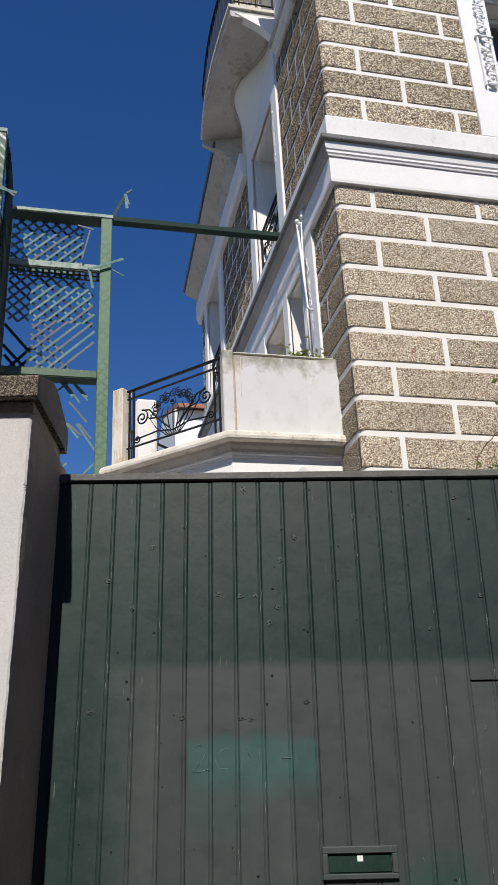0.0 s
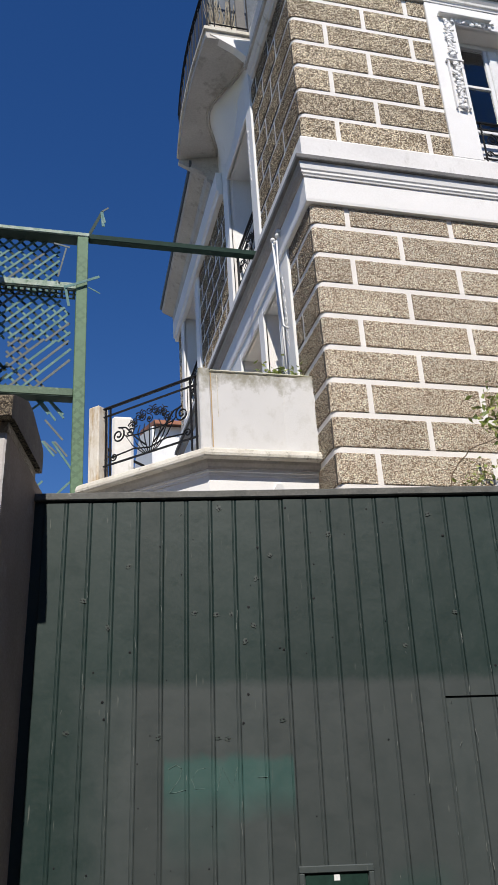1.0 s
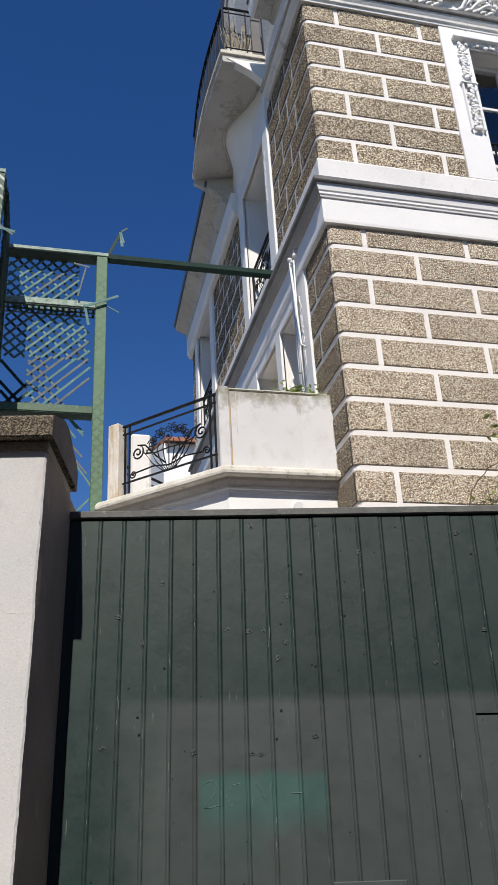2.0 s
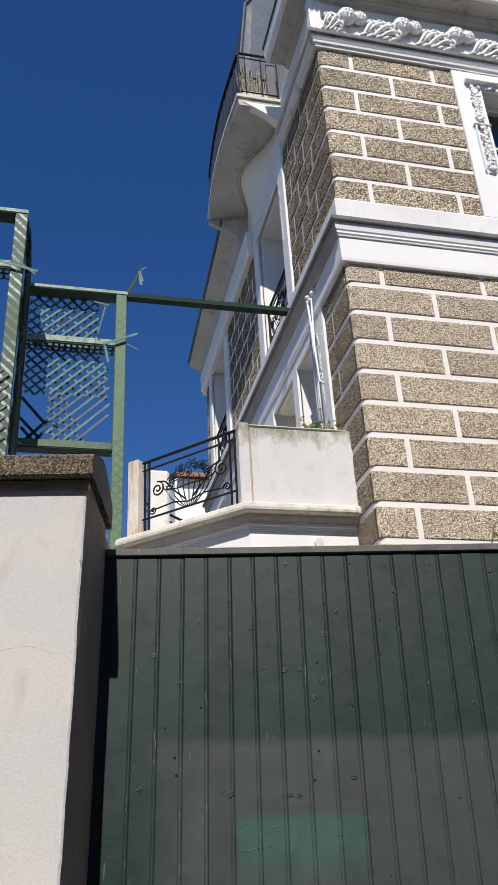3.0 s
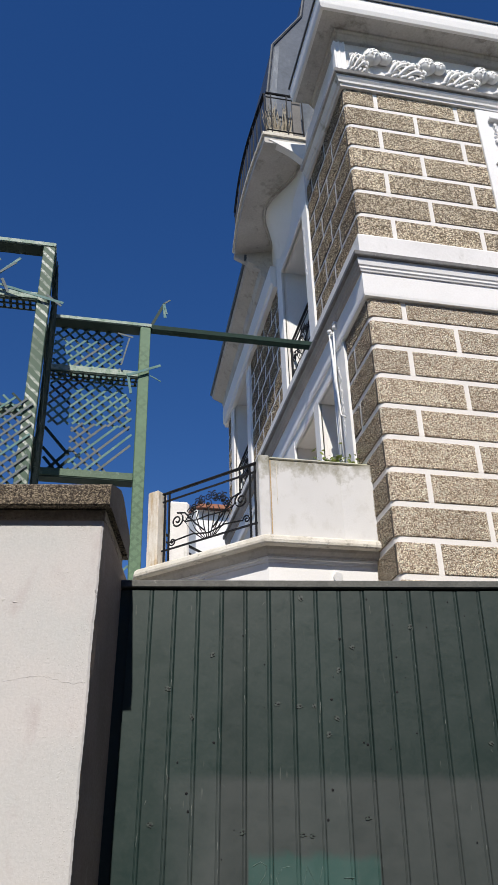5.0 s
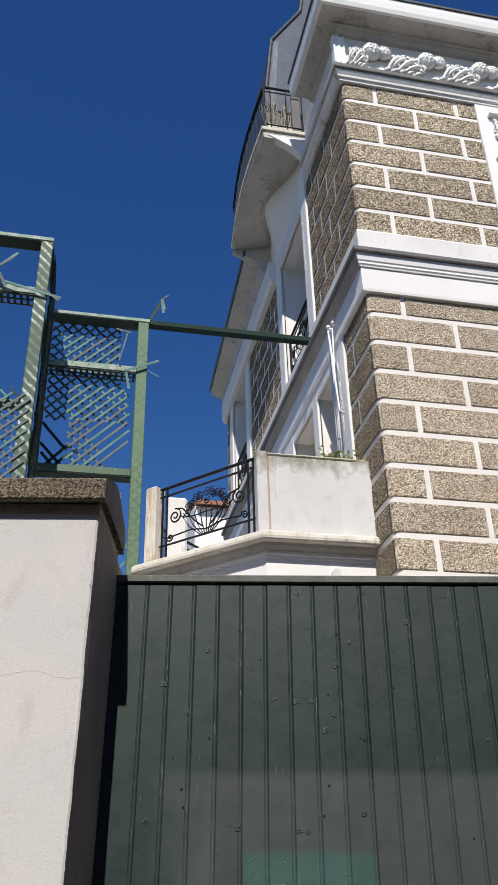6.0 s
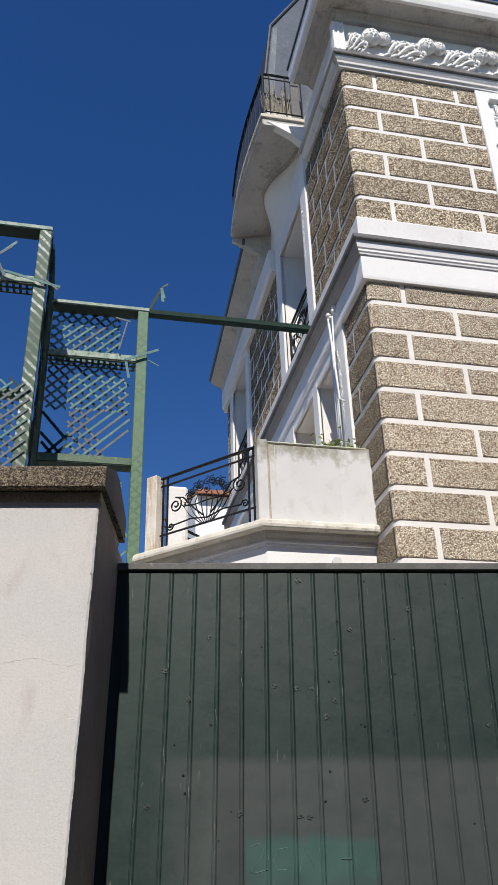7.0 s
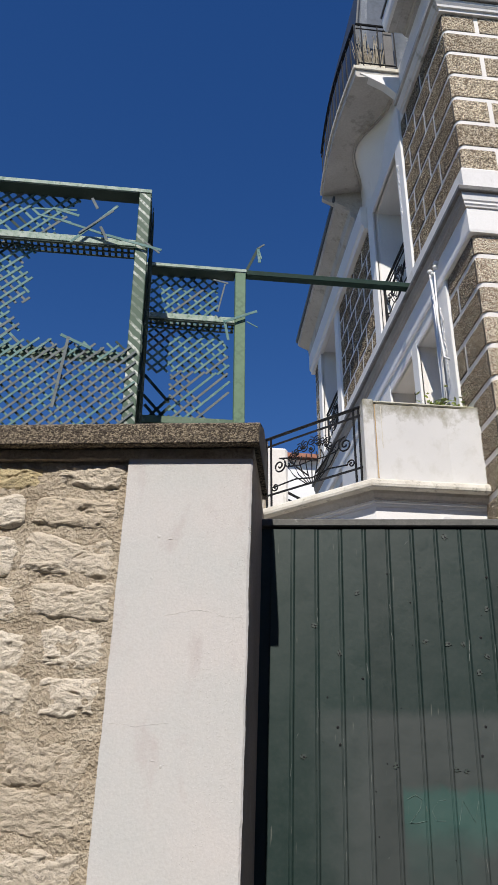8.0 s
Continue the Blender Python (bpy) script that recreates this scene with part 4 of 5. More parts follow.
part("slab_nosing", sweep(bmesh.new(), [(0.05, 11.342), (-0.03, 11.345), (-0.03, 11.40), (0.05, 11.41)], slab_edge), M_LEDGE, upper)


def corbel():
    bm = bmesh.new()
    nu, nv = 10, 22
    grid = []
    for i in range(nu + 1):
        q = i / nu
        reach = 0.30 * (1 - q) ** 1.5
        half = 0.92 - 0.22 * q
        z = 11.245 - 1.0 * q ** 0.85
        row = []
        for j in range(nv + 1):
            v = -1 + 2 * j / nv
            bell = 0.5 + 0.5 * math.cos(math.pi * v)
            row.append(bm.verts.new((XS + 0.015 - reach * bell - 0.02 * (1 - q), 9.10 + half * v, z)))
        grid.append(row)
    for a, b in zip(grid, grid[1:]):
        for j in range(nv):
            bm.faces.new((a[j], a[j + 1], b[j + 1], b[j]))
    bmesh.ops.recalc_face_normals(bm, faces=bm.faces)
    return bm


part("corbel", corbel(), M_WHITE, upper, smooth=True)
part("end_bracket", prism(bmesh.new(), [(XS + 0.01, 11.262), (1.46, 11.262), (1.60, 11.19), (1.80, 11.08), (1.95, 10.94), (XS + 0.01, 10.78)], 7.745, 7.86, "y"), M_WHITE, upper)
bm = bmesh.new()
rows = [[bm.verts.new(p) for p in ((1.42, y0, 11.24), (1.42, y0, 11.18), (XS + 0.01, y1, 10.68), (XS + 0.01, y1, 11.24))] for y0, y1 in ((10.19, 10.0), (10.26, 10.07))]
bm.faces.new(rows[0])
bm.faces.new(rows[1][::-1])
for k in range(4):
    bm.faces.new((rows[0][k], rows[1][k], rows[1][(k + 1) % 4], rows[0][(k + 1) % 4]))
bmesh.ops.recalc_face_normals(bm, faces=bm.faces)
part("end_bracket", bm, M_SOFFIT, upper)
part("near_lip", prism(bmesh.new(), [(1.41, 7.755), (1.41, 7.80), (XS + 0.01, 8.02), (XS + 0.01, 7.755)], 11.20, 11.238), M_SOFFIT, upper)
for out, r in ((0.016, 0.016), (0.05, 0.010)):
    bead = [(XS + 0.015 - out - 0.32 * (0.5 + 0.5 * math.cos(math.pi * v)), 9.10 + (0.95 + out) * v, 11.232) for v in [-1 + i / 10 for i in range(21)]]
    part("soffit_bead", tube(bmesh.new(), bead, r, 6), M_SOFFIT, upper, smooth=True)


def plain_rail(pts, z0, h, parent, gap=0.11):
    """Rails and square bars along a plan line."""
    P = [Vector((*p, 0)) for p in pts]
    rail = part("top_rail", tube(bmesh.new(), [(p.x, p.y, z0 + h) for p in P], 0.02, 6), M_IRON, parent)
    part("lower_rail", tube(bmesh.new(), [(p.x, p.y, z0 + 0.10) for p in P], 0.012, 6), M_IRON, rail)
    part("lower_rail", tube(bmesh.new(), [(p.x, p.y, z0 + h - 0.09) for p in P], 0.010, 6), M_IRON, rail)
    done = 0.0
    for a, b in zip(P, P[1:]):
        L = (b - a).length
        while done < L:
            p = a + (b - a) * (done / L)
            part("bar", boxes((p.x - 0.008, p.x + 0.008, p.y - 0.008, p.y + 0.008, z0 + 0.0, z0 + h)), M_IRON, rail)
            done += gap
        done -= L
    return rail


plain_rail([(p[0] + 0.03, p[1] + 0.03) for p in slab_edge[1:-1]], 11.40, 0.90, upper, 0.20)
plain_rail([(XS - 0.02, 7.77), (1.45, 7.77)], 11.40, 0.90, upper, 0.24)

# glazed and zinc-clad dormer behind the upper balcony
dormer = part("dormer", prism(bmesh.new(), [(1.53, 11.42), (1.53, 12.5), (1.66, 13.76), (2.19, 14.66), (2.29, 15.4), (4.4, 15.4), (4.4, 11.42)], 7.98, 10.3, "y"), M_ZINC, house, "grey zinc-clad dormer wall")
part("dormer_trim", boxes((1.50, 1.56, 7.95, 8.02, 11.42, 12.5)), M_DARKZINC, dormer)
for p, q in (((1.53, 12.5), (1.66, 13.76)), ((1.66, 13.76), (2.19, 14.66)), ((2.19, 14.66), (2.29, 15.4))):
    part("dormer_trim", tube(bmesh.new(), [(p[0], 7.97, p[1]), (q[0], 7.97, q[1])], 0.024, 6), M_DARKZINC, dormer)

part("flashing", prism(bmesh.new(), [(1.58, 11.45), (1.58, 12.5), (1.70, 13.70), (1.78, 13.78), (1.68, 12.5), (1.68, 11.45)], 7.965, 7.978, "y"), M_PALEZINC, dormer, "pale streaked zinc flashing")

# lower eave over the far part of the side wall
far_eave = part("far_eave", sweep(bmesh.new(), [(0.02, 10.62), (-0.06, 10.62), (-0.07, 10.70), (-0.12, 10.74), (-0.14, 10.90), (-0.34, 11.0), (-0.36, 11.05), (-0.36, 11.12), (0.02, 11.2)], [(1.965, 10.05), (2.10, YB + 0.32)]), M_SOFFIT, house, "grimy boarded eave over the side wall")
part("gutter", sweep(bmesh.new(), [(-0.362, 11.075), (-0.385, 11.07), (-0.40, 11.09), (-0.40, 11.14), (-0.362, 11.14)], [(1.965, 10.05), (2.10, YB + 0.32)]), M_ZINC, far_eave)

part("far_frieze", sweep(bmesh.new(), [(0.02, 10.19), (-0.06, 10.19), (-0.07, 10.25), (-0.095, 10.27), (-0.10, 10.33), (-0.10, 10.61), (0.02, 10.61)], [(2.0, 9.68), (2.03, YB + 0.1)]), M_WHITE, far_eave)

# ---- gate, pillar, street wall (turned together) ----
gate = thing("gate", "dark green painted board gate with scratches and a rubbed teal patch", "gate", m=STREET)
GATE_W, GATE_H = 3.78, 2.905
PITCH = 0.105


def plank_mesh(h):
    bm = bmesh.new()
    prof = [(0.0006, 0.012), (0.0006, 0.002), (0.0040, 0.0), (0.0880, 0.0), (0.0908, 0.0022), (0.0922, 0.0022), (0.0950, 0.0002), (0.1000, 0.0002), (0.1028, 0.002), (0.1044, 0.0028), (0.1044, 0.03), (0.0006, 0.03)]
    prism(bm, prof, 0.0, h)
    me = bpy.data.meshes.new("plank")
    bm.normal_update()
    bm.to_mesh(me)
    bm.free()
    me.materials.append(M_GATE)
    return me


full, above, below = plank_mesh(GATE_H - 0.214), plank_mesh(GATE_H - 2.042), plank_mesh(2.020 - 0.20)
rng = random.Random(11)
DOOR_U = 16
for i in range(int(GATE_W / PITCH)):
    dy = rng.uniform(-0.0012, 0.0012)
    if DOOR_U <= i < DOOR_U + 9:
        piece("plank", above, gate, pose(i * PITCH, dy, 2.028))
        piece("plank", below, gate, pose(i * PITCH, dy + 0.004, 0.20))
    else:
        piece("plank", full, gate, pose(i * PITCH, dy, 0.20))
part("backing_sheet", boxes((0.0, GATE_W, 0.032, 0.05, 0.21, GATE_H - 0.005)), M_GATE, gate)
M_TOPEDGE = plain_mat("weathered_channel", (0.125, 0.125, 0.115), (0.085, 0.088, 0.082), (0.34, 0.33, 0.30), big=14.0, fine=90, rough=0.7, bstr=0.4, stain=0.22)
part("top_channel", boxes((-0.06, GATE_W, -0.014, 0.055, GATE_H - 0.004, GATE_H + 0.03), bev=0.004), M_TOPEDGE, gate, "folded steel channel along the gate's top")
part("bottom_rail", boxes((0.0, GATE_W, -0.01, 0.05, 0.14, 0.205), bev=0.004), M_GATE, gate)
slot = part("letter_slot", boxes((1.04, 1.325, -0.016, 0.0, 1.405, 1.43), (1.04, 1.325, -0.016, 0.0, 1.318, 1.338), (1.04, 1.062, -0.016, 0.0, 1.338, 1.405), (1.303, 1.325, -0.016, 0.0, 1.338, 1.405), bev=0.003), M_GATE, gate, "painted metal letter slot frame")
part("flap", boxes((1.064, 1.301, -0.006, 0.0, 1.340, 1.403), bev=0.003), M_BEAM, slot)
part("slot_sticker", boxes((1.172, 1.194, -0.0075, -0.0062, 1.378, 1.398)), M_WOODWHITE, slot)


def dent_mesh():
    """A bolt hole: a dull scuffed ring of paint with a dark off-centre pit."""
    rg = random.Random(2)
    bm = bmesh.new()
    rim = [(0.0105 * rg.uniform(0.6, 1.15) * math.cos(a), 0.0105 * rg.uniform(0.6, 1.15) * math.sin(a)) for a in [2 * math.pi * k / 11 for k in range(11)]]
    prism(bm, rim, -0.0006, 0.002, "y")
    light = len(bm.faces)
    blob(bm, (0.002, -0.0004, 0.0015), (0.0046, 0.0014, 0.0036), 0.25, 1, rg)
    blob(bm, (-0.007, -0.0004, -0.003), (0.002, 0.001, 0.003), 0.25, 1, rg)
    bm.faces.ensure_lookup_table()
    for i, f in enumerate(bm.faces):
        f.material_index = 1 if i < light else 0
    me = bpy.data.meshes.new("bolt")
    bm.to_mesh(me)
    bm.free()
    me.materials.append(M_IRON)
    me.materials.append(M_BOLT)
    return me


def nick_mesh():
    """A small dark chip in the paint."""
    bm = bmesh.new()
    blob(bm, (0, 0, 0), (0.0032, 0.0009, 0.0042), 0.25, 1, random.Random(5))
    me = bpy.data.meshes.new("nick")
    bm.to_mesh(me)
    bm.free()
    me.materials.append(M_IRON)
    return me


bolt_me = dent_mesh()
for u, z in ((0.767, 2.855), (0.985, 2.635), (0.377, 2.60), (0.191, 2.456), (0.296, 2.341), (0.748, 2.385), (0.81, 2.384), (0.904, 2.336), (0.867, 2.271), (1.536, 2.237), (0.921, 2.536), (1.008, 1.957), (0.747, 1.896), (0.785, 1.891), (0.511, 1.905), (0.145, 1.93), (1.247, 2.727), (0.656, 2.393), (1.7, 2.81), (1.764, 2.371)):
    piece("bolt", bolt_me, gate, pose(u, -0.0015, z, 0, rng.uniform(0, 90), 0) @ Matrix.Diagonal((rng.uniform(0.95, 1.45), 1.4, rng.uniform(0.95, 1.45), 1)))


nick_me = nick_mesh()
for k in range(70):
    piece("nick", nick_me, gate, pose(rng.uniform(0.05, 2.2), -0.0008, rng.uniform(1.2, 2.85), 0, rng.uniform(0, 180), 0) @ Matrix.Scale(rng.choice((0.6, 0.8, 1.0, 1.5)), 4))

# pale scratches, most of them along the boards' edges
M_SCRATCH = plain_mat("bare_scratch", (0.20, 0.215, 0.20), (0.13, 0.145, 0.135), (0.05, 0.06, 0.055), big=60, fine=200, rough=0.7, stain=0.4)
bm = bmesh.new()
tube(bm, [(0, 0, -0.5), (0.03, -0.3, -0.2), (-0.02, -0.3, 0.15), (0.0, 0, 0.5)], 0.5, 5)
for v in bm.verts:
    v.co.y *= 0.5
scratch_me = bpy.data.meshes.new("scratch")
bm.to_mesh(scratch_me)
bm.free()
scratch_me.materials.append(M_SCRATCH)
for k in range(80):
    edge = round(rng.uniform(0.5, 20.5)) * PITCH - 0.0075 + rng.uniform(-0.003, 0.003)
    free = rng.random() < 0.3
    if k > 58:
        edge, free = rng.choice((15, 16, 17)) * PITCH - 0.0075 + rng.gauss(0, 0.012), False
    piece("scratch", scratch_me, gate, pose(rng.uniform(0.1, 2.1) if free else edge, -0.0004, rng.uniform(1.25, 2.86), 0, rng.gauss(0, 25 if free else 3), 0) @ Matrix.Diagonal((rng.uniform(0.0012, 0.0024), 0.0014, rng.uniform(0.005, 0.014) if free else rng.uniform(0.006, 0.032), 1)))
for k in range(7):
    piece("scratch", scratch_me, gate, pose(1.60 + 0.008 * k, -0.0004, 2.835 - 0.004 * (k % 3), 0, rng.gauss(0, 8), 0) @ Matrix.Diagonal((0.0024, 0.0016, rng.uniform(0.015, 0.05), 1)))

# faint chalk strokes on the teal patch
M_CHALK = plain_mat("faint_chalk", (0.13, 0.19, 0.175), (0.16, 0.22, 0.20), (0.055, 0.115, 0.105), big=30, fine=120, rough=0.9, stain=0.6)
for pts in (((0.55, 1.785), (0.58, 1.80), (0.605, 1.785), (0.595, 1.75), (0.555, 1.70), (0.58, 1.70), (0.62, 1.71)),
            ((0.695, 1.785), (0.665, 1.78), (0.64, 1.745), (0.655, 1.71), (0.69, 1.71)),
            ((0.74, 1.70), (0.76, 1.785), (0.80, 1.71), (0.82, 1.785)), ((0.90, 1.745), (0.94, 1.745))):
    part("chalk_mark", tube(bmesh.new(), [(q[0], -0.0004, q[1]) for q in pts], 0.0014, 4), M_CHALK, gate, "faint rubbed chalk stroke")

# steel hinge stile in the gap beside the pillar
part("hinge_stile", boxes((-0.044, 0.0004, 0.006, 0.05, 0.14, GATE_H - 0.010)), M_GATE, gate)

# pillar: local u from the gate's left edge, w toward the street is negative
PU0, PU1 = -0.546, -0.045
PF = -0.55


def pillar_mesh():
    """Rendered pillar whose street-side arris wavers; its gate side's shade is painted in as brown."""
    bm = bmesh.new()
    rings = []
    n = 260
    for i in range(n + 1):
        zz = -0.1 + 3.092 * i / n
        wv = 0.006 * noise.fractal(Vector((2.0, 0.5, zz * 5)), 0.7, 2.0, 6)
        lv = 0.003 * noise.fractal(Vector((7.0, 0.5, zz * 6)), 0.7, 2.0, 5)
        c = 0.005 + 0.004 * abs(noise.noise(Vector((zz * 22, 4, 0))))
        rings.append([bm.verts.new(p) for p in ((PU0 + lv, PF, zz), (PU1 - 0.11, PF, zz), (PU1 - 0.003 + wv - c, PF, zz), (PU1 - 0.001 + wv * 0.6, PF + c, zz), (PU1 + 0.003, PF + 0.05, zz), (PU1 + 0.003, 0.25, zz), (PU0, 0.25, zz))])
    for a, b in zip(rings, rings[1:]):
        for k in range(7):
            f = bm.faces.new((a[k], a[(k + 1) % 7], b[(k + 1) % 7], b[k]))
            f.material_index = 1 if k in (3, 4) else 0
    bm.faces.new(rings[0][::-1])
    bm.faces.new(rings[-1])
    bmesh.ops.recalc_face_normals(bm, faces=bm.faces)
    return bm


pillar = tagged(part("gate_pillar", pillar_mesh(), M_PILLAR, m=STREET), "pale grey rendered gate pillar with hairline cracks", "pillar", kind="structure")
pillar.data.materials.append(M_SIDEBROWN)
M_CRACK = plain_mat("crack_shadow", (0.545, 0.52, 0.50), (0.57, 0.545, 0.525), None, big=20, fine=90, rough=0.95)


def crack(pts, r):
    bm = bmesh.new()
    rg = random.Random(len(pts) + int(r * 1e5))
    out = []
    for (a, b) in zip(pts, pts[1:]):
        for i in range(8):
            q = i / 8
            out.append((a[0] + (b[0] - a[0]) * q + rg.uniform(-0.004, 0.004), PF - 0.0002, a[1] + (b[1] - a[1]) * q + rg.uniform(-0.003, 0.003)))
    tube(bm, out, r, 4)
    return bm


part("crack", crack([(-0.36, 2.36), (-0.22, 2.38), (-0.10, 2.35), (-0.055, 2.36)], 0.0005), M_CRACK, pillar)
part("crack", crack([(-0.53, 1.98), (-0.43, 1.97), (-0.30, 1.985)], 0.0004), M_CRACK, pillar)
bm = bmesh.new()
for k in range(4):
    tube(bm, [(-0.056 + 0.002 * k, PF - 0.001, 2.70 - 0.006 * k), (-0.047 + 0.001 * k, PF - 0.002, 2.705 - 0.008 * k)], 0.0018, 5)
part("chipped_edge", bm, M_PILLAR, pillar)

for k, (u, zz) in enumerate(((-0.40, 2.665), (-0.355, 2.655), (-0.415, 2.50), (-0.36, 1.86), (-0.33, 1.84))):
    bm = bmesh.new()
    blob(bm, (u, PF - 0.0003, zz), (0.010 if k % 2 else 0.006, 0.0012, 0.0035 if k % 2 else 0.007), 0.35, 1, random.Random(k))
    part("plaster_flake", bm, M_PILLAR, pillar)


def pitting():
    """Rough grains where the render is worn along the corner and across the head of the pillar."""
    rg = random.Random(8)
    vs, fs = [], []
    for k in range(3600):
        if k % 5:
            u, zz = PU1 - 0.008 - abs(rg.gauss(0, 0.12)), rg.uniform(1.2, 2.97)
        else:
            u, zz = rg.uniform(PU0 + 0.01, PU1 - 0.01), 2.98 - abs(rg.gauss(0, 0.03))
        if u < PU0 + 0.01 or noise.noise(Vector((u * 9, 1.0, zz * 4))) < -0.12:
            continue
        r, a = rg.uniform(0.0012, 0.0036), rg.uniform(0, 2)
        n = len(vs)
        for q in range(4):
            vs.append((u + r * math.cos(a + 1.571 * q), PF + 0.0005, zz + r * math.sin(a + 1.571 * q)))
        vs.append((u, PF - r * 0.32, zz + 0.3 * r))
        fs += [(n + q, n + (q + 1) % 4, n + 4) for q in range(4)]
    me = bpy.data.meshes.new("grains")
    me.from_pydata(vs, [], fs)
    bm = bmesh.new()
    bm.from_mesh(me)
    bpy.data.meshes.remove(me)
    return bm


tagged(part("worn_render", pitting(), M_PILLAR, pillar), "rough worn render grains", kind="stuff")

cap = thing("wall_coping", "washed pebble concrete coping over the wall and pillar", "coping", m=STREET, kind="structure")
cap_prof = [(PF - 0.062, 3.035), (PF - 0.057, 3.03), (PF - 0.03, 3.03), (PF - 0.028, 3.038), (-0.06, 3.038), (-0.058, 3.03), (-0.01, 3.03), (-0.005, 3.04), (-0.005, 3.12), (-0.03, 3.145), (-0.27, 3.215), (-0.36, 3.215), (PF + 0.05, 3.165), (PF - 0.048, 3.127), (PF - 0.062, 3.115)]
slab = part("coping_slab", prism(bmesh.new(), cap_prof, PU0 - 3.6, PU1 + 0.027, "x"), M_CAP, cap)
slab.data.materials.append(plain_mat("smooth_cement_end", (0.15, 0.13, 0.11), (0.11, 0.095, 0.08), (0.21, 0.185, 0.15), big=8.0, fine=90, rough=0.95, bstr=0.4, stain=0.3))
for p in slab.data.polygons:
    p.material_index = 1 if p.normal.x > 0.9 else 0
part("coping_bed", boxes((PU0 - 3.6, PU1 + 0.004, PF - 0.004, -0.03, 2.990, 3.036), bev=0.003), M_MORTAR, cap)

wall_street = tagged(part("wall_street", boxes((PU0 - 3.6, PU0, PF + 0.028, 0.20, -0.15, 2.992)), M_MORTAR, m=STREET), "rubble limestone street wall with rough lime mortar", "wall", kind="structure")


def mortar_relief():
    """Lumpy lime mortar between the stones where the wall is seen close by."""
    bm = bmesh.new()
    nu, nz = 110, 230
    rows = []
    for j in range(nz + 1):
        zz = 1.1 + (2.985 - 1.1) * j / nz
        row = []
        for i in range(nu + 1):
            uu = PU0 - 0.004 - 0.95 * i / nu
            p = Vector((uu * 11, 3.0, zz * 11))
            row.append(bm.verts.new((uu, PF + 0.022 - 0.009 * noise.fractal(p, 0.6, 2.1, 6), zz)))
        rows.append(row)
    for a, b in zip(rows, rows[1:]):
        for i in range(nu):
            bm.faces.new((a[i], b[i], b[i + 1], a[i + 1]))
    bmesh.ops.recalc_face_normals(bm, faces=bm.faces)
    return bm


part("mortar", mortar_relief(), M_MORTAR, wall_street, smooth=True)


def stone_mesh(w, h, seed, cuts=5):
    """A rough-faced rubble stone lying in the wall, facing -y."""
    rg = random.Random(seed)
    bm = bmesh.new()
    n, k = cuts + 2, cuts
    off = Vector((rg.uniform(0, 50), rg.uniform(0, 50), rg.uniform(0, 50)))
    rows = []
    for j in range(k + 1):
        row = []
        for i in range(n + 1):
            u, v = -1 + 2 * i / n, -1 + 2 * j / k
            # rounded outline
            su, sv = math.copysign(abs(u) ** 0.9, u), math.copysign(abs(v) ** 0.9, v)
            x = su * w / 2 * (1 - 0.05 * v ** 6)
            z = sv * h / 2 * (1 - 0.07 * u ** 6)
            e = max(abs(u), abs(v))
            p = Vector((x, 0, z))
            d = 0.017 * (1 - e ** 6)
            nz = noise.fractal(Vector((p.x * 12, 0, p.z * 17)) + off, 0.5, 2.2, 7) * 0.008
            pit = noise.noise(Vector((p.x * 38, 3, p.z * 55)) + off)
            nz -= 0.015 * max(0.0, pit - 0.12)
            jit = noise.noise_vector(p * 11 + off) * 0.024
            row.append(bm.verts.new((x + jit.x, -d - nz, z + jit.z)))
        rows.append(row)
    for a, b in zip(rows, rows[1:]):
        for i in range(n):
            bm.faces.new((a[i], a[i + 1], b[i + 1], b[i]))
    # skirt into the wall
    edge = rows[0] + [r[-1] for r in rows[1:]] + rows[-1][-2::-1] + [r[0] for r in rows[-2:0:-1]]
    back = [bm.verts.new((v.co.x * 0.96, 0.03, v.co.z * 0.96)) for v in edge]
    m_ = len(edge)
    for i in range(m_):
        bm.faces.new((edge[i], edge[(i + 1) % m_], back[(i + 1) % m_], back[i]))
    bmesh.ops.recalc_face_normals(bm, faces=bm.faces)
    me = bpy.data.meshes.new("stone")
    bm.to_mesh(me)
    bm.free()
    for p in me.polygons:
        p.use_smooth = True
    me.materials.append(M_STONE)
    return me


rng = random.Random(21)
z = 0.02
while z < 2.96:
    h = rng.uniform(0.15, 0.21)
    h = min(h, 2.985 - z)
    u = PU0 - 0.006
    near = z > 1.2
    while u > PU0 - 3.5:
        w = rng.uniform(0.22, 0.40)
        close = u > PU0 - 0.9 and near
        gapw = 0.03 if close else 0.025
        me = stone_mesh(w - gapw, (h - 0.02) * rng.uniform(0.8, 1.05), rng.randrange(10 ** 6), 40 if close else 5)
        piece("stone", me, wall_street, pose(u - w / 2, PF + 0.027 + rng.uniform(-0.004, 0.003) + (0.005 if z < 2.2 else 0.0), z + h / 2 + rng.uniform(-0.015, 0.015), rng.uniform(-2, 2), rng.uniform(-5, 5), rng.uniform(-2, 2)))
        u -= w
    z += h
wall_east = tagged(part("wall_east", boxes((GATE_W + 0.02, GATE_W + 4.0, -0.4, 0.2, 0.0, 3.0)), M_PILLAR, m=STREET), "plain rendered street wall beyond the gate", "wall", kind="structure")

# ---- terrace behind the wall, on which the trellis stands ----
terrace = tagged(part("terrace", boxes((-6.0, -0.05, 4.4, 9.5, 0.0, 3.0)), M_TERRACE), "raised masonry terrace behind the street wall", "terrace", kind="structure")

# ---- trellis screen ----
screen = thing("trellis_screen", "broken green timber trellis screen with missing slats", "trellis")
YA, YBB = 7.0, 7.9
TZ0 = 3.0


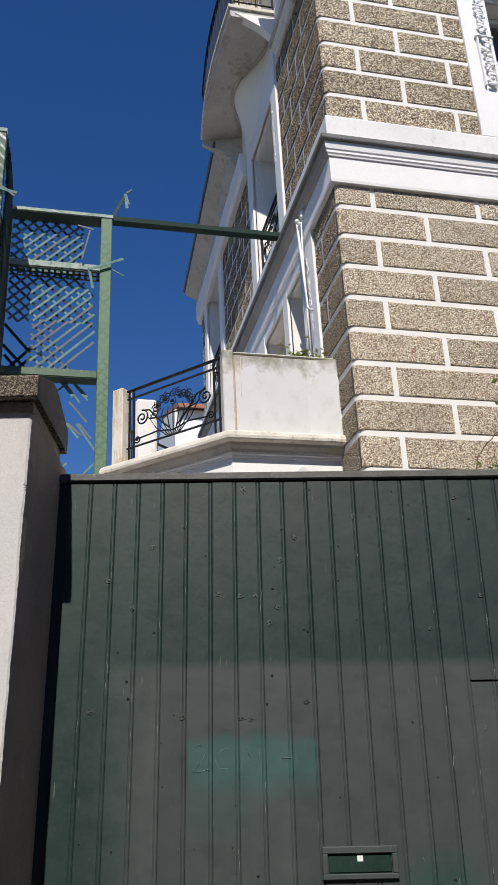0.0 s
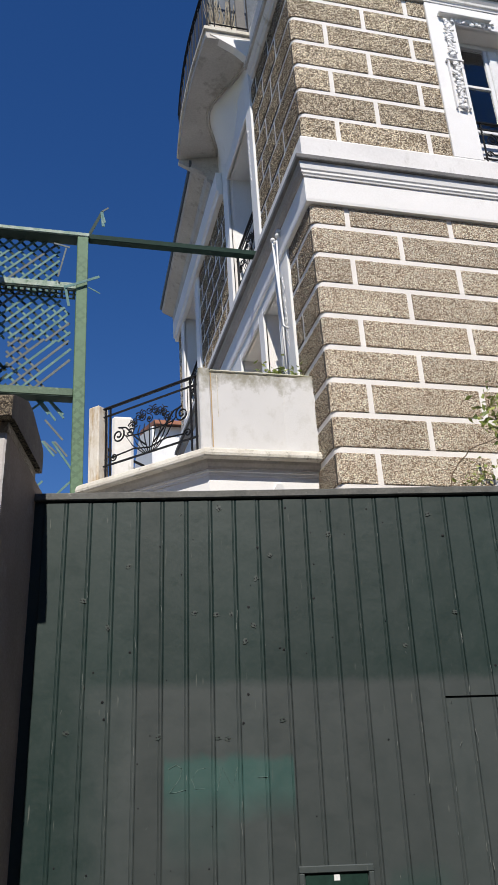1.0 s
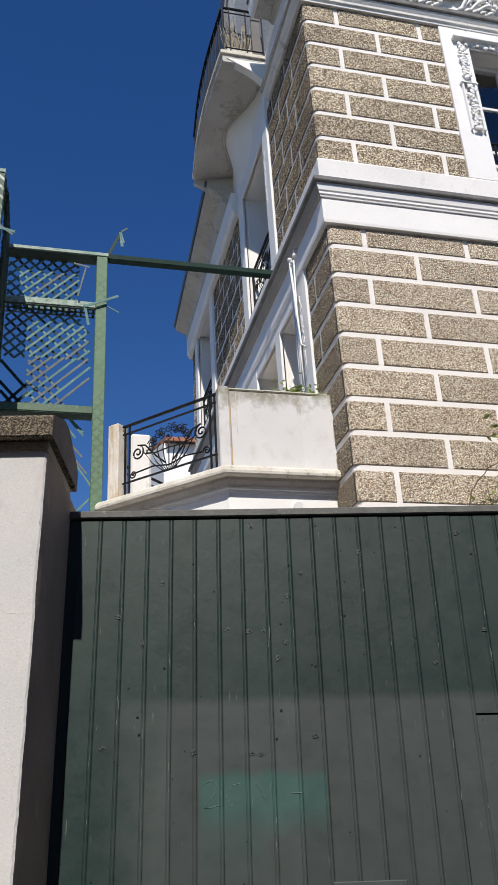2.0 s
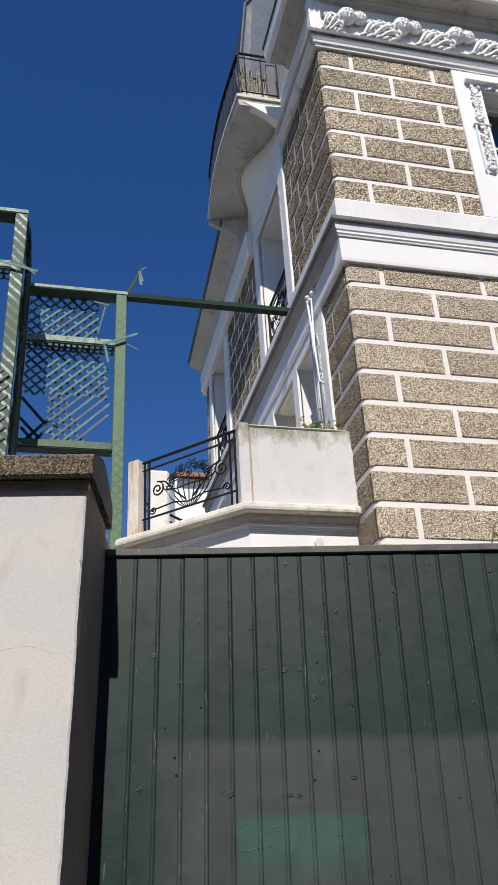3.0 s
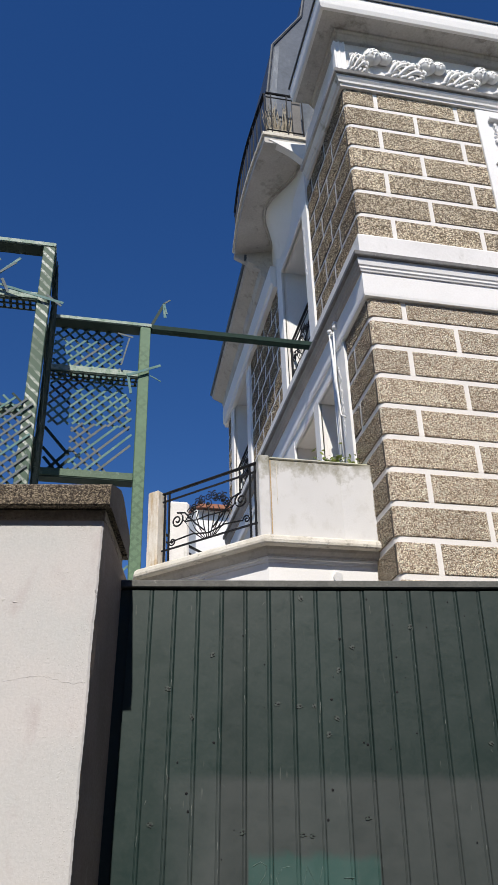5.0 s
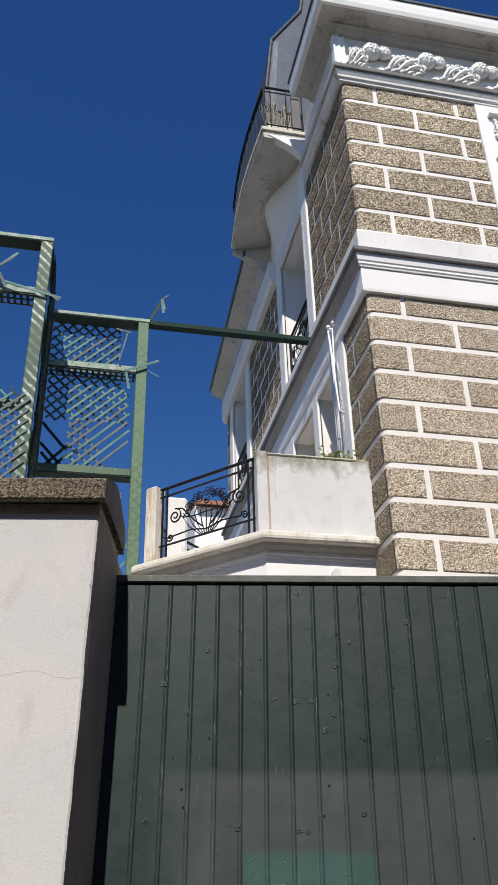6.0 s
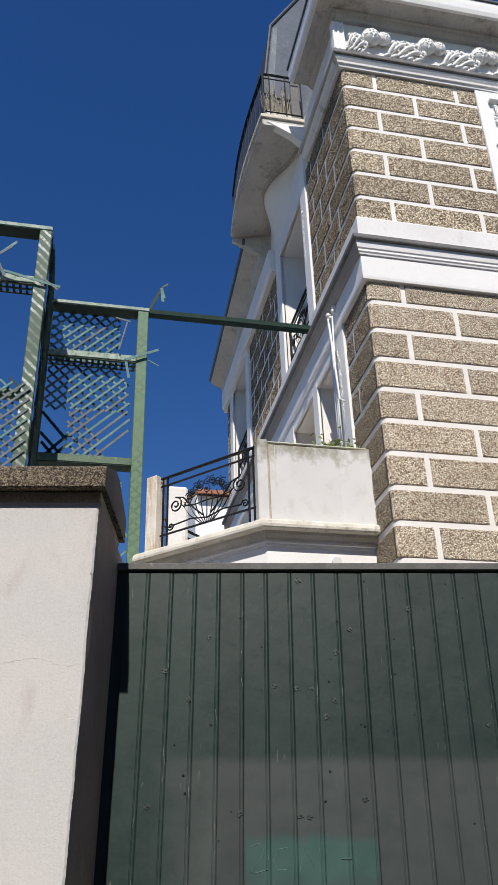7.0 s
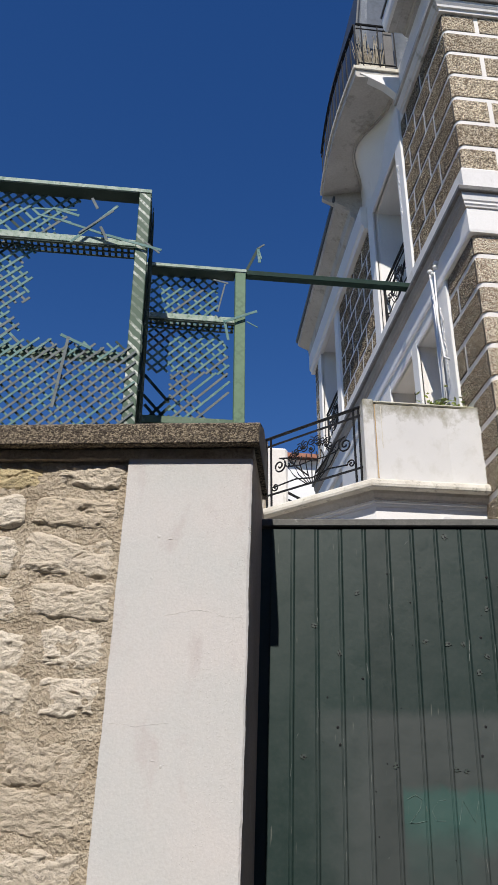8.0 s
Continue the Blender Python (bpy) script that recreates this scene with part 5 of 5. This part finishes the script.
def bar(name, x0, x1, y0, y1, z0, z1, mat=M_GREENMETAL, m=None):
    return part(name, boxes((x0, x1, y0, y1, z0, z1), bev=0.006), mat, screen, m=m)


bar("post", -1.40, -1.27, YA - 0.02, YA + 0.09, TZ0, 8.06, M_GHOST)
bar("post", -0.235, -0.11, YBB - 0.02, YBB + 0.08, TZ0, 7.77, M_GHOSTFAINT)
bar("post", -3.95, -3.82, YA - 0.02, YA + 0.09, TZ0, 8.06)
# this rear post and the side rails are darkened to paint their shade
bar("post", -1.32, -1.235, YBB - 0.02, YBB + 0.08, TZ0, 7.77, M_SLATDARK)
bar("top_rail", -3.95, -1.265, YA - 0.03, YA + 0.10, 8.06, 8.115, M_PEEL)
bar("top_rail", -1.30, -0.10, YBB - 0.03, YBB + 0.09, 7.77, 7.82, M_PEEL)
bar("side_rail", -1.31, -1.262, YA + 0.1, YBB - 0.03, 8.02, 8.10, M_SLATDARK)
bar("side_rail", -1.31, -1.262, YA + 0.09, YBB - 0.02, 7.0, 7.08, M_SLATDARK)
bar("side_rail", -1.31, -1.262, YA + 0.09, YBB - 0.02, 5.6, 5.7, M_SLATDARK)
bar("mid_rail", -3.82, -1.40, YA, YA + 0.07, 7.33, 7.42, M_PEEL)
bar("mid_rail", -3.82, -1.40, YA, YA + 0.07, 5.90, 6.0)
bar("mid_rail", -1.24, -0.235, YBB, YBB + 0.07, 7.05, 7.13, M_PEEL)
bar("mid_rail", -1.24, -0.235, YBB, YBB + 0.07, 5.69, 5.78)


def ladder(x0, x1, y0, y1, z):
    """The open slatted underside of a rail, coloured dark for shade: two long strips with short cross pieces."""
    bm = bmesh.new()
    for k in range(3):
        yy = y0 + (y1 - y0) * k / 2
        box(bm, x0, x1, yy - 0.012, yy + 0.012, z - 0.016, z - 0.008)
    x = x0 + 0.02
    while x < x1:
        box(bm, x, x + 0.028, y0, y1, z - 0.008, z - 0.002)
        x += 0.068
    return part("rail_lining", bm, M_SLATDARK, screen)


# dark sheets that paint the shade under the rails
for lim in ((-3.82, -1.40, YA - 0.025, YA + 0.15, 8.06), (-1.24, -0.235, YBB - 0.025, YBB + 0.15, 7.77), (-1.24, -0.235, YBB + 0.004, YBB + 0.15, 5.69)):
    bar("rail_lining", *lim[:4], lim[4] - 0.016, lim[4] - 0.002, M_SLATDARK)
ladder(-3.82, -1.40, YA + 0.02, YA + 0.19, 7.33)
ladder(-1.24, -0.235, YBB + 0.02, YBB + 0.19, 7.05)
beam = tagged(part("tie_beam", boxes((-0.10, XS - 0.004, YBB - 0.01, YBB + 0.09, 7.755, 7.825), bev=0.005), M_BEAM), "dark green steel beam tying the trellis post to the house", "beam")

unit = bpy.data.meshes.new("slat_mesh")
ub = bmesh.new()
box(ub, -0.5, 0.5, -0.5, 0.5, -0.5, 0.5)
ub.to_mesh(unit)
ub.free()
unit.materials.append(M_SLAT)
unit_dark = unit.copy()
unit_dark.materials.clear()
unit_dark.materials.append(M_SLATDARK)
unit_old = unit.copy()
unit_old.materials.clear()
unit_old.materials.append(M_SLATOLD)


def slat(parent, a, b, y, mats=unit, w=0.024, t=0.007, side=False, tilt=0.0):
    """One slat from a to b, pairs (u, z), in the plane y (or x when side)."""
    du, dz = b[0] - a[0], b[1] - a[1]
    L = math.hypot(du, dz)
    if L < 0.04:
        return
    ang = math.degrees(math.atan2(dz, du))
    c = ((a[0] + b[0]) / 2, (a[1] + b[1]) / 2)
    base = pose(y, c[0], c[1], 0, 0, 90) if side else pose(c[0], y, c[1])
    piece("slat", mats, parent, base @ pose(0, 0, 0, 0, -ang, tilt) @ Matrix.Diagonal((L, t, w, 1)))


def lattice(parent, u0, u1, z0, z1, y, gap, side=False, keep=None, seed=1, w=0.026, old=0.06, dark=0.3):
    """Two layers of diagonal slats clipped to a rectangle; keep(u, z, rising) trims a broken end."""
    rg = random.Random(seed)
    for rising in (True, False):
        span = (u1 - u0) + (z1 - z0)
        k = 0
        c = rg.uniform(0, gap)
        while c < span:
            # the line u - u0 = c - (z - z0) or mirrored
            pts = []
            n = 40
            run = []
            for i in range(n + 1):
                zz = z0 + (z1 - z0) * i / n
                uu = u0 + c - (zz - z0) if not rising else u1 - c + (zz - z0)
                ok = u0 <= uu <= u1 and (keep is None or keep(uu, zz, rising, rg))
                if ok:
                    run.append((uu, zz))
                if (not ok or i == n) and run:
                    if len(run) > 1 and rg.random() > 0.03:
                        # the back layer takes more dark slats, which paints its shade
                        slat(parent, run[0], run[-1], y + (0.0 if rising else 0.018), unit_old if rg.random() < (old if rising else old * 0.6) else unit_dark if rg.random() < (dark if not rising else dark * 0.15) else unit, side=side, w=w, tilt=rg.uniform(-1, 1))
                    run = []
            c += gap
    return


G = 0.13
# step of the screen nearer the street: low panel with a ragged top, tall panel at its far end, remnants under the top rail
lattice(screen, -2.75, -1.30, 5.05, 6.20, YA - 0.03, 0.116, keep=lambda u, z, r, g: z < 6.08 + 0.10 * noise.noise(Vector((u * 9, 0, 3.0 if r else 8.0))), seed=3, w=0.022, old=0.6, dark=0.2)
lattice(screen, -3.82, -2.40, 5.9, 7.36, YA + 0.13, G, keep=lambda u, z, r, g: u < -2.50 + 0.18 * noise.noise(Vector((z * 5, 2, 0))) - 0.08 * (6.6 - z), seed=4, old=0.4)
lattice(screen, -3.82, -2.75, 5.05, 5.9, YA + 0.13, G, seed=8)
lattice(screen, -3.82, -2.05, 7.42, 8.08, YA + 0.13, G, keep=lambda u, z, r, g: u < -2.32 + 0.55 * (z - 7.5) + 0.14 * noise.noise(Vector((z * 7, 5, 0))), seed=5)
# return panel between the two steps, all in the shade-dark slat colour
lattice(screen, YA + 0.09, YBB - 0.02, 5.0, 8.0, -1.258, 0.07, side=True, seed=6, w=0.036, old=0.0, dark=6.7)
# the step farther back
lattice(screen, -1.24, -0.30, 7.06, 7.80, YBB + 0.13, 0.132, keep=lambda u, z, r, g: u < -0.42 + 0.04 * noise.noise(Vector((z * 9, 1, 0))), seed=7)
lattice(screen, -1.24, -0.24, 6.40, 7.08, YBB + 0.13, 0.132, keep=lambda u, z, r, g: u < -0.28 - 0.16 * max(0, z - 6.75) * 3 and z > 6.40 + 0.05 * noise.noise(Vector((u * 9, 1, 4))), seed=9)
lattice(screen, -0.96, -0.26, 5.74, 6.44, YBB + 0.13, 0.132, keep=lambda u, z, r, g: (r and u - z * 0.9 < -0.26 - 5.55) or (not r and u < -0.62 - 0.5 * (z - 6.1)), seed=10, old=0.75, dark=0.2)
# crossed slats darkened for the shadow lying on this corner
for a, b in (((-1.24, 6.36), (-0.95, 6.02)), ((-1.24, 6.10), (-0.95, 5.78)), ((-1.24, 5.74), (-0.93, 6.10)), ((-1.14, 5.74), (-0.93, 5.98)), ((-1.22, 5.98), (-1.10, 5.84))):
    slat(screen, a, b, YBB + 0.14, unit_dark, w=0.034)
rg = random.Random(31)
for k in range(16):
    u, zt = rg.uniform(-0.62, -0.22), rg.choice((5.68, 5.68, 5.45, 5.2, 5.0, 4.75))
    d = rg.choice((-1, 1)) * rg.uniform(0.10, 0.26)
    slat(screen, (u, zt), (u + d, zt - abs(d) * rg.uniform(0.9, 1.5)), YBB + 0.12 + 0.01 * rg.random(), rg.choice((unit, unit_old, unit)), w=0.022)
# broken slats hanging loose
for a, b, y, mt, w in (((-0.36, 7.56), (-0.44, 7.16), YBB - 0.05, unit_old, 0.018), ((-0.50, 7.62), (-0.32, 7.58), YBB - 0.04, unit_old, 0.02), ((-0.36, 7.02), (0.02, 7.20), YBB - 0.06, unit, 0.03), ((-0.36, 7.05), (-0.31, 6.78), YBB - 0.05, unit, 0.03), ((-0.10, 7.05), (0.03, 6.98), YBB - 0.05, unit, 0.012),
                       ((-0.10, 7.82), (0.05, 8.18), YBB + 0.0, unit_dark, 0.035), ((0.05, 8.18), (0.12, 8.24), YBB + 0.0, unit_old, 0.02), ((0.04, 8.16), (0.06, 7.95), YBB - 0.01, unit, 0.035), ((0.05, 8.12), (0.08, 8.0), YBB - 0.02, unit, 0.02),
                       ((-2.08, 7.28), (-1.62, 7.82), YA - 0.05, unit, 0.03), ((-2.2, 7.56), (-1.55, 7.36), YA - 0.05, unit, 0.026), ((-2.0, 7.40), (-1.66, 7.74), YA - 0.06, unit_old, 0.022), ((-1.90, 7.88), (-1.83, 7.74), YA - 0.07, unit_old, 0.03), ((-2.3, 7.72), (-2.02, 7.64), YA - 0.05, unit, 0.03), ((-1.78, 7.50), (-1.70, 7.33), YA - 0.07, unit_old, 0.03), ((-1.7, 7.40), (-1.12, 7.26), YA - 0.06, unit, 0.03), ((-1.3, 7.35), (-1.14, 7.22), YA - 0.06, unit_old, 0.022), ((-1.98, 6.10), (-2.06, 5.3), YA - 0.06, unit_old, 0.03), ((-2.06, 6.12), (-1.75, 5.98), YA - 0.06, unit, 0.03),
                       ((-2.45, 7.62), (-2.1, 7.55), YA - 0.04, unit, 0.02), ((-2.5, 7.70), (-2.05, 7.72), YA - 0.04, unit, 0.02)):
    slat(screen, a, b, y, mt, w=w)

# ---- awning arm on the side wall ----
awning = thing("awning_arm", "white metal awning arm and crank fixed under the band", "awning arm")
part("bracket", boxes((XS - 0.10, XS - 0.02, 7.03, 7.09, 7.46, 7.50), bev=0.006), M_PVC, awning)
bm = bmesh.new()
blob(bm, (XS - 0.13, 7.12, 7.40), (0.032, 0.03, 0.028), 0.1, 2, random.Random(1))
blob(bm, (XS - 0.09, 7.06, 7.42), (0.03, 0.03, 0.026), 0.1, 2, random.Random(2))
blob(bm, (XS - 0.12, 7.08, 7.34), (0.022, 0.024, 0.024), 0.1, 2, random.Random(3))
part("gearbox", bm, M_PVC, awning, smooth=True)
part("arm", tube(bmesh.new(), [(XS - 0.13, 7.13, 7.38), (XS - 0.13, 6.99, 6.20), (XS - 0.09, 6.95, 6.15)], 0.013, 8), M_PVC, awning, smooth=True)
part("crank_rod", tube(bmesh.new(), [(XS - 0.10, 7.07, 7.36), (XS - 0.12, 7.16, 5.3)], 0.009, 6), M_PVC, awning, smooth=True)
part("down_pipe", tube(bmesh.new(), [(XS - 0.05, 7.30, 7.2), (XS - 0.05, 7.30, 4.6)], 0.028, 8), M_PVC, awning, smooth=True)


# ---- planting ----
def leaf(bm, p, d, size, rg):
    d = Vector(d).normalized()
    s = d.cross(Vector((rg.uniform(-1, 1), rg.uniform(-1, 1), rg.uniform(-1, 1)))).normalized()
    up = d.cross(s)
    p = Vector(p)
    a, b, c, e = p, p + d * size * 0.5 + s * size * 0.24 + up * size * 0.06, p + d * size, p + d * size * 0.5 - s * size * 0.24 + up * size * 0.06
    vs = [bm.verts.new(q) for q in (a, b, c, e)]
    bm.faces.new((vs[0], vs[1], vs[2]))
    bm.faces.new((vs[0], vs[2], vs[3]))


def shrub(name, label, stems, n, size, seed, spread, cat="shrub", reach=(0.35, 1.0)):
    rg = random.Random(seed)
    t = thing(name, label, cat)
    bm = bmesh.new()
    lb = bmesh.new()
    for pts, r in stems:
        P = [Vector(p) for p in pts]
        sm = []
        for i in range(len(P) - 1):
            for k in range(5):
                sm.append(P[i].lerp(P[i + 1], k / 5) + Vector((rg.uniform(-1, 1), rg.uniform(-1, 1), rg.uniform(-1, 1))) * 0.008)
        sm.append(P[-1])
        tube(bm, sm, r, 5, 0.4)
        for k in range(n):
            q = rg.uniform(*reach) * (len(sm) - 1)
            base = sm[int(q)]
            off = Vector((rg.gauss(0, 1), rg.gauss(0, 1), rg.gauss(0, 1))) * spread
            leaf(lb, base + off, (rg.gauss(0, 1), rg.gauss(0, 0.6), rg.gauss(-0.3, 0.6)), size * rg.uniform(0.6, 1.3), rg)
    part("stem", bm, M_BARK, t)
    part("foliage", lb, M_LEAF, t)
    return t


shrub("shrub", "leafy green climber rising behind the gate", [([(3.6, 5.6, 0.06), (3.5, 5.6, 2.4), (3.4, 5.6, 3.9), (3.34, 5.6, 4.45), (3.26, 5.6, 4.72)], 0.012), ([(3.6, 5.6, 0.06), (3.7, 5.6, 2.8), (3.6, 5.6, 4.4), (3.38, 5.6, 4.92)], 0.012)], 75, 0.085, 5, 0.10, reach=(0.74, 1.0))
shrub("bramble", "thin arching bramble shoot behind the gate", [([(2.7, 5.7, 0.06), (2.72, 5.7, 3.6), (2.85, 5.7, 4.05), (3.05, 5.7, 4.28), (3.4, 5.7, 4.42), (3.7, 5.7, 4.3)], 0.008)], 10, 0.06, 6, 0.03, reach=(0.8, 1.0))
shrub("shrub", "low green shoots behind the gate top", [([(3.0, 5.6, 0.06), (2.98, 5.6, 3.5), (2.95, 5.6, 4.05)], 0.008), ([(3.1, 5.6, 0.06), (3.12, 5.6, 3.6), (3.1, 5.6, 4.12)], 0.008)], 30, 0.055, 8, 0.05, reach=(0.9, 1.0))
shrub("weeds", "wispy weeds growing on the balcony corner", [([(1.93 - 0.06 * k, 6.95 + 0.02 * k, 4.6), (1.95 - 0.07 * k, 6.95, 5.45), (1.98 - 0.08 * k, 6.92, 5.60 + 0.03 * (k % 3))], 0.005) for k in range(5)], 60, 0.07, 9, 0.06, "weeds", (0.5, 1.0))

planter = thing("planter", "planter box with dry reed stalks on the balcony", "planter")
part("trough", boxes((1.50, 1.95, 7.84, 8.0, 11.40, 11.62), bev=0.01), M_LEDGE, planter)
rg = random.Random(13)
bm = bmesh.new()
for k in range(70):
    x, y = rg.uniform(1.5, 1.84), rg.uniform(7.84, 7.95)
    tube(bm, [(x, y, 11.55), (x + rg.uniform(-0.1, 0.1), y + rg.uniform(-0.04, 0.02), 11.55 + rg.uniform(0.3, 0.72))], rg.uniform(0.004, 0.009), 4, 0.5)
part("reeds", bm, M_REED, planter)
screenp = tagged(part("wind_panel", boxes((1.86, 1.99, 7.80, 7.83, 11.44, 12.28), bev=0.004), M_TAPE), "brown board leaning at the upper balcony rail", "board")

# ---- far house seen through the railing ----
far = thing("far_house", "distant white house with a red tiled roof", "house")
part("wall", boxes((2.95, 5.2, 25.0, 32.0, 0.0, 13.25)), M_WHITE, far)
part("gable", prism(bmesh.new(), [(25.0, 13.25), (28.5, 14.4), (32.0, 13.25)], 2.95, 3.0, "x"), M_WHITE, far)
part("roof", prism(bmesh.new(), [(24.7, 13.22), (28.5, 14.55), (32.3, 13.22), (32.3, 13.3), (28.5, 14.65), (24.7, 13.36)], 2.99, 5.3, "x"), M_TILE, far)

# ---- unseen walls added round the street to block sky light ----
opposite = tagged(part("wall_opposite", boxes((-25, 25, -9.5, -9.0, 0.0, 10.5)), M_SKYBLOCK), "plain beige wall added behind the camera to block sky light", "wall", kind="structure")
closing = tagged(part("wall_street_end", boxes((10.0, 11.0, -9.0, 2.0, 0.0, 10.5)), M_SKYBLOCK), "plain beige wall added on the right to block sky light", "wall", kind="structure")
closing_west = tagged(part("wall_street_west", boxes((-10.0, -9.0, -9.0, 1.0, 0.0, 10.5)), M_SKYBLOCK), "plain beige wall added on the left to block sky light", "wall", kind="structure")
skyblock_side = tagged(part("wall_neighbour", boxes((-12.0, -9.0, 4.0, 15.0, 0.0, 5.0)), M_SKYBLOCK), "plain beige wall added beyond the terrace to block sky light", "wall", kind="structure")
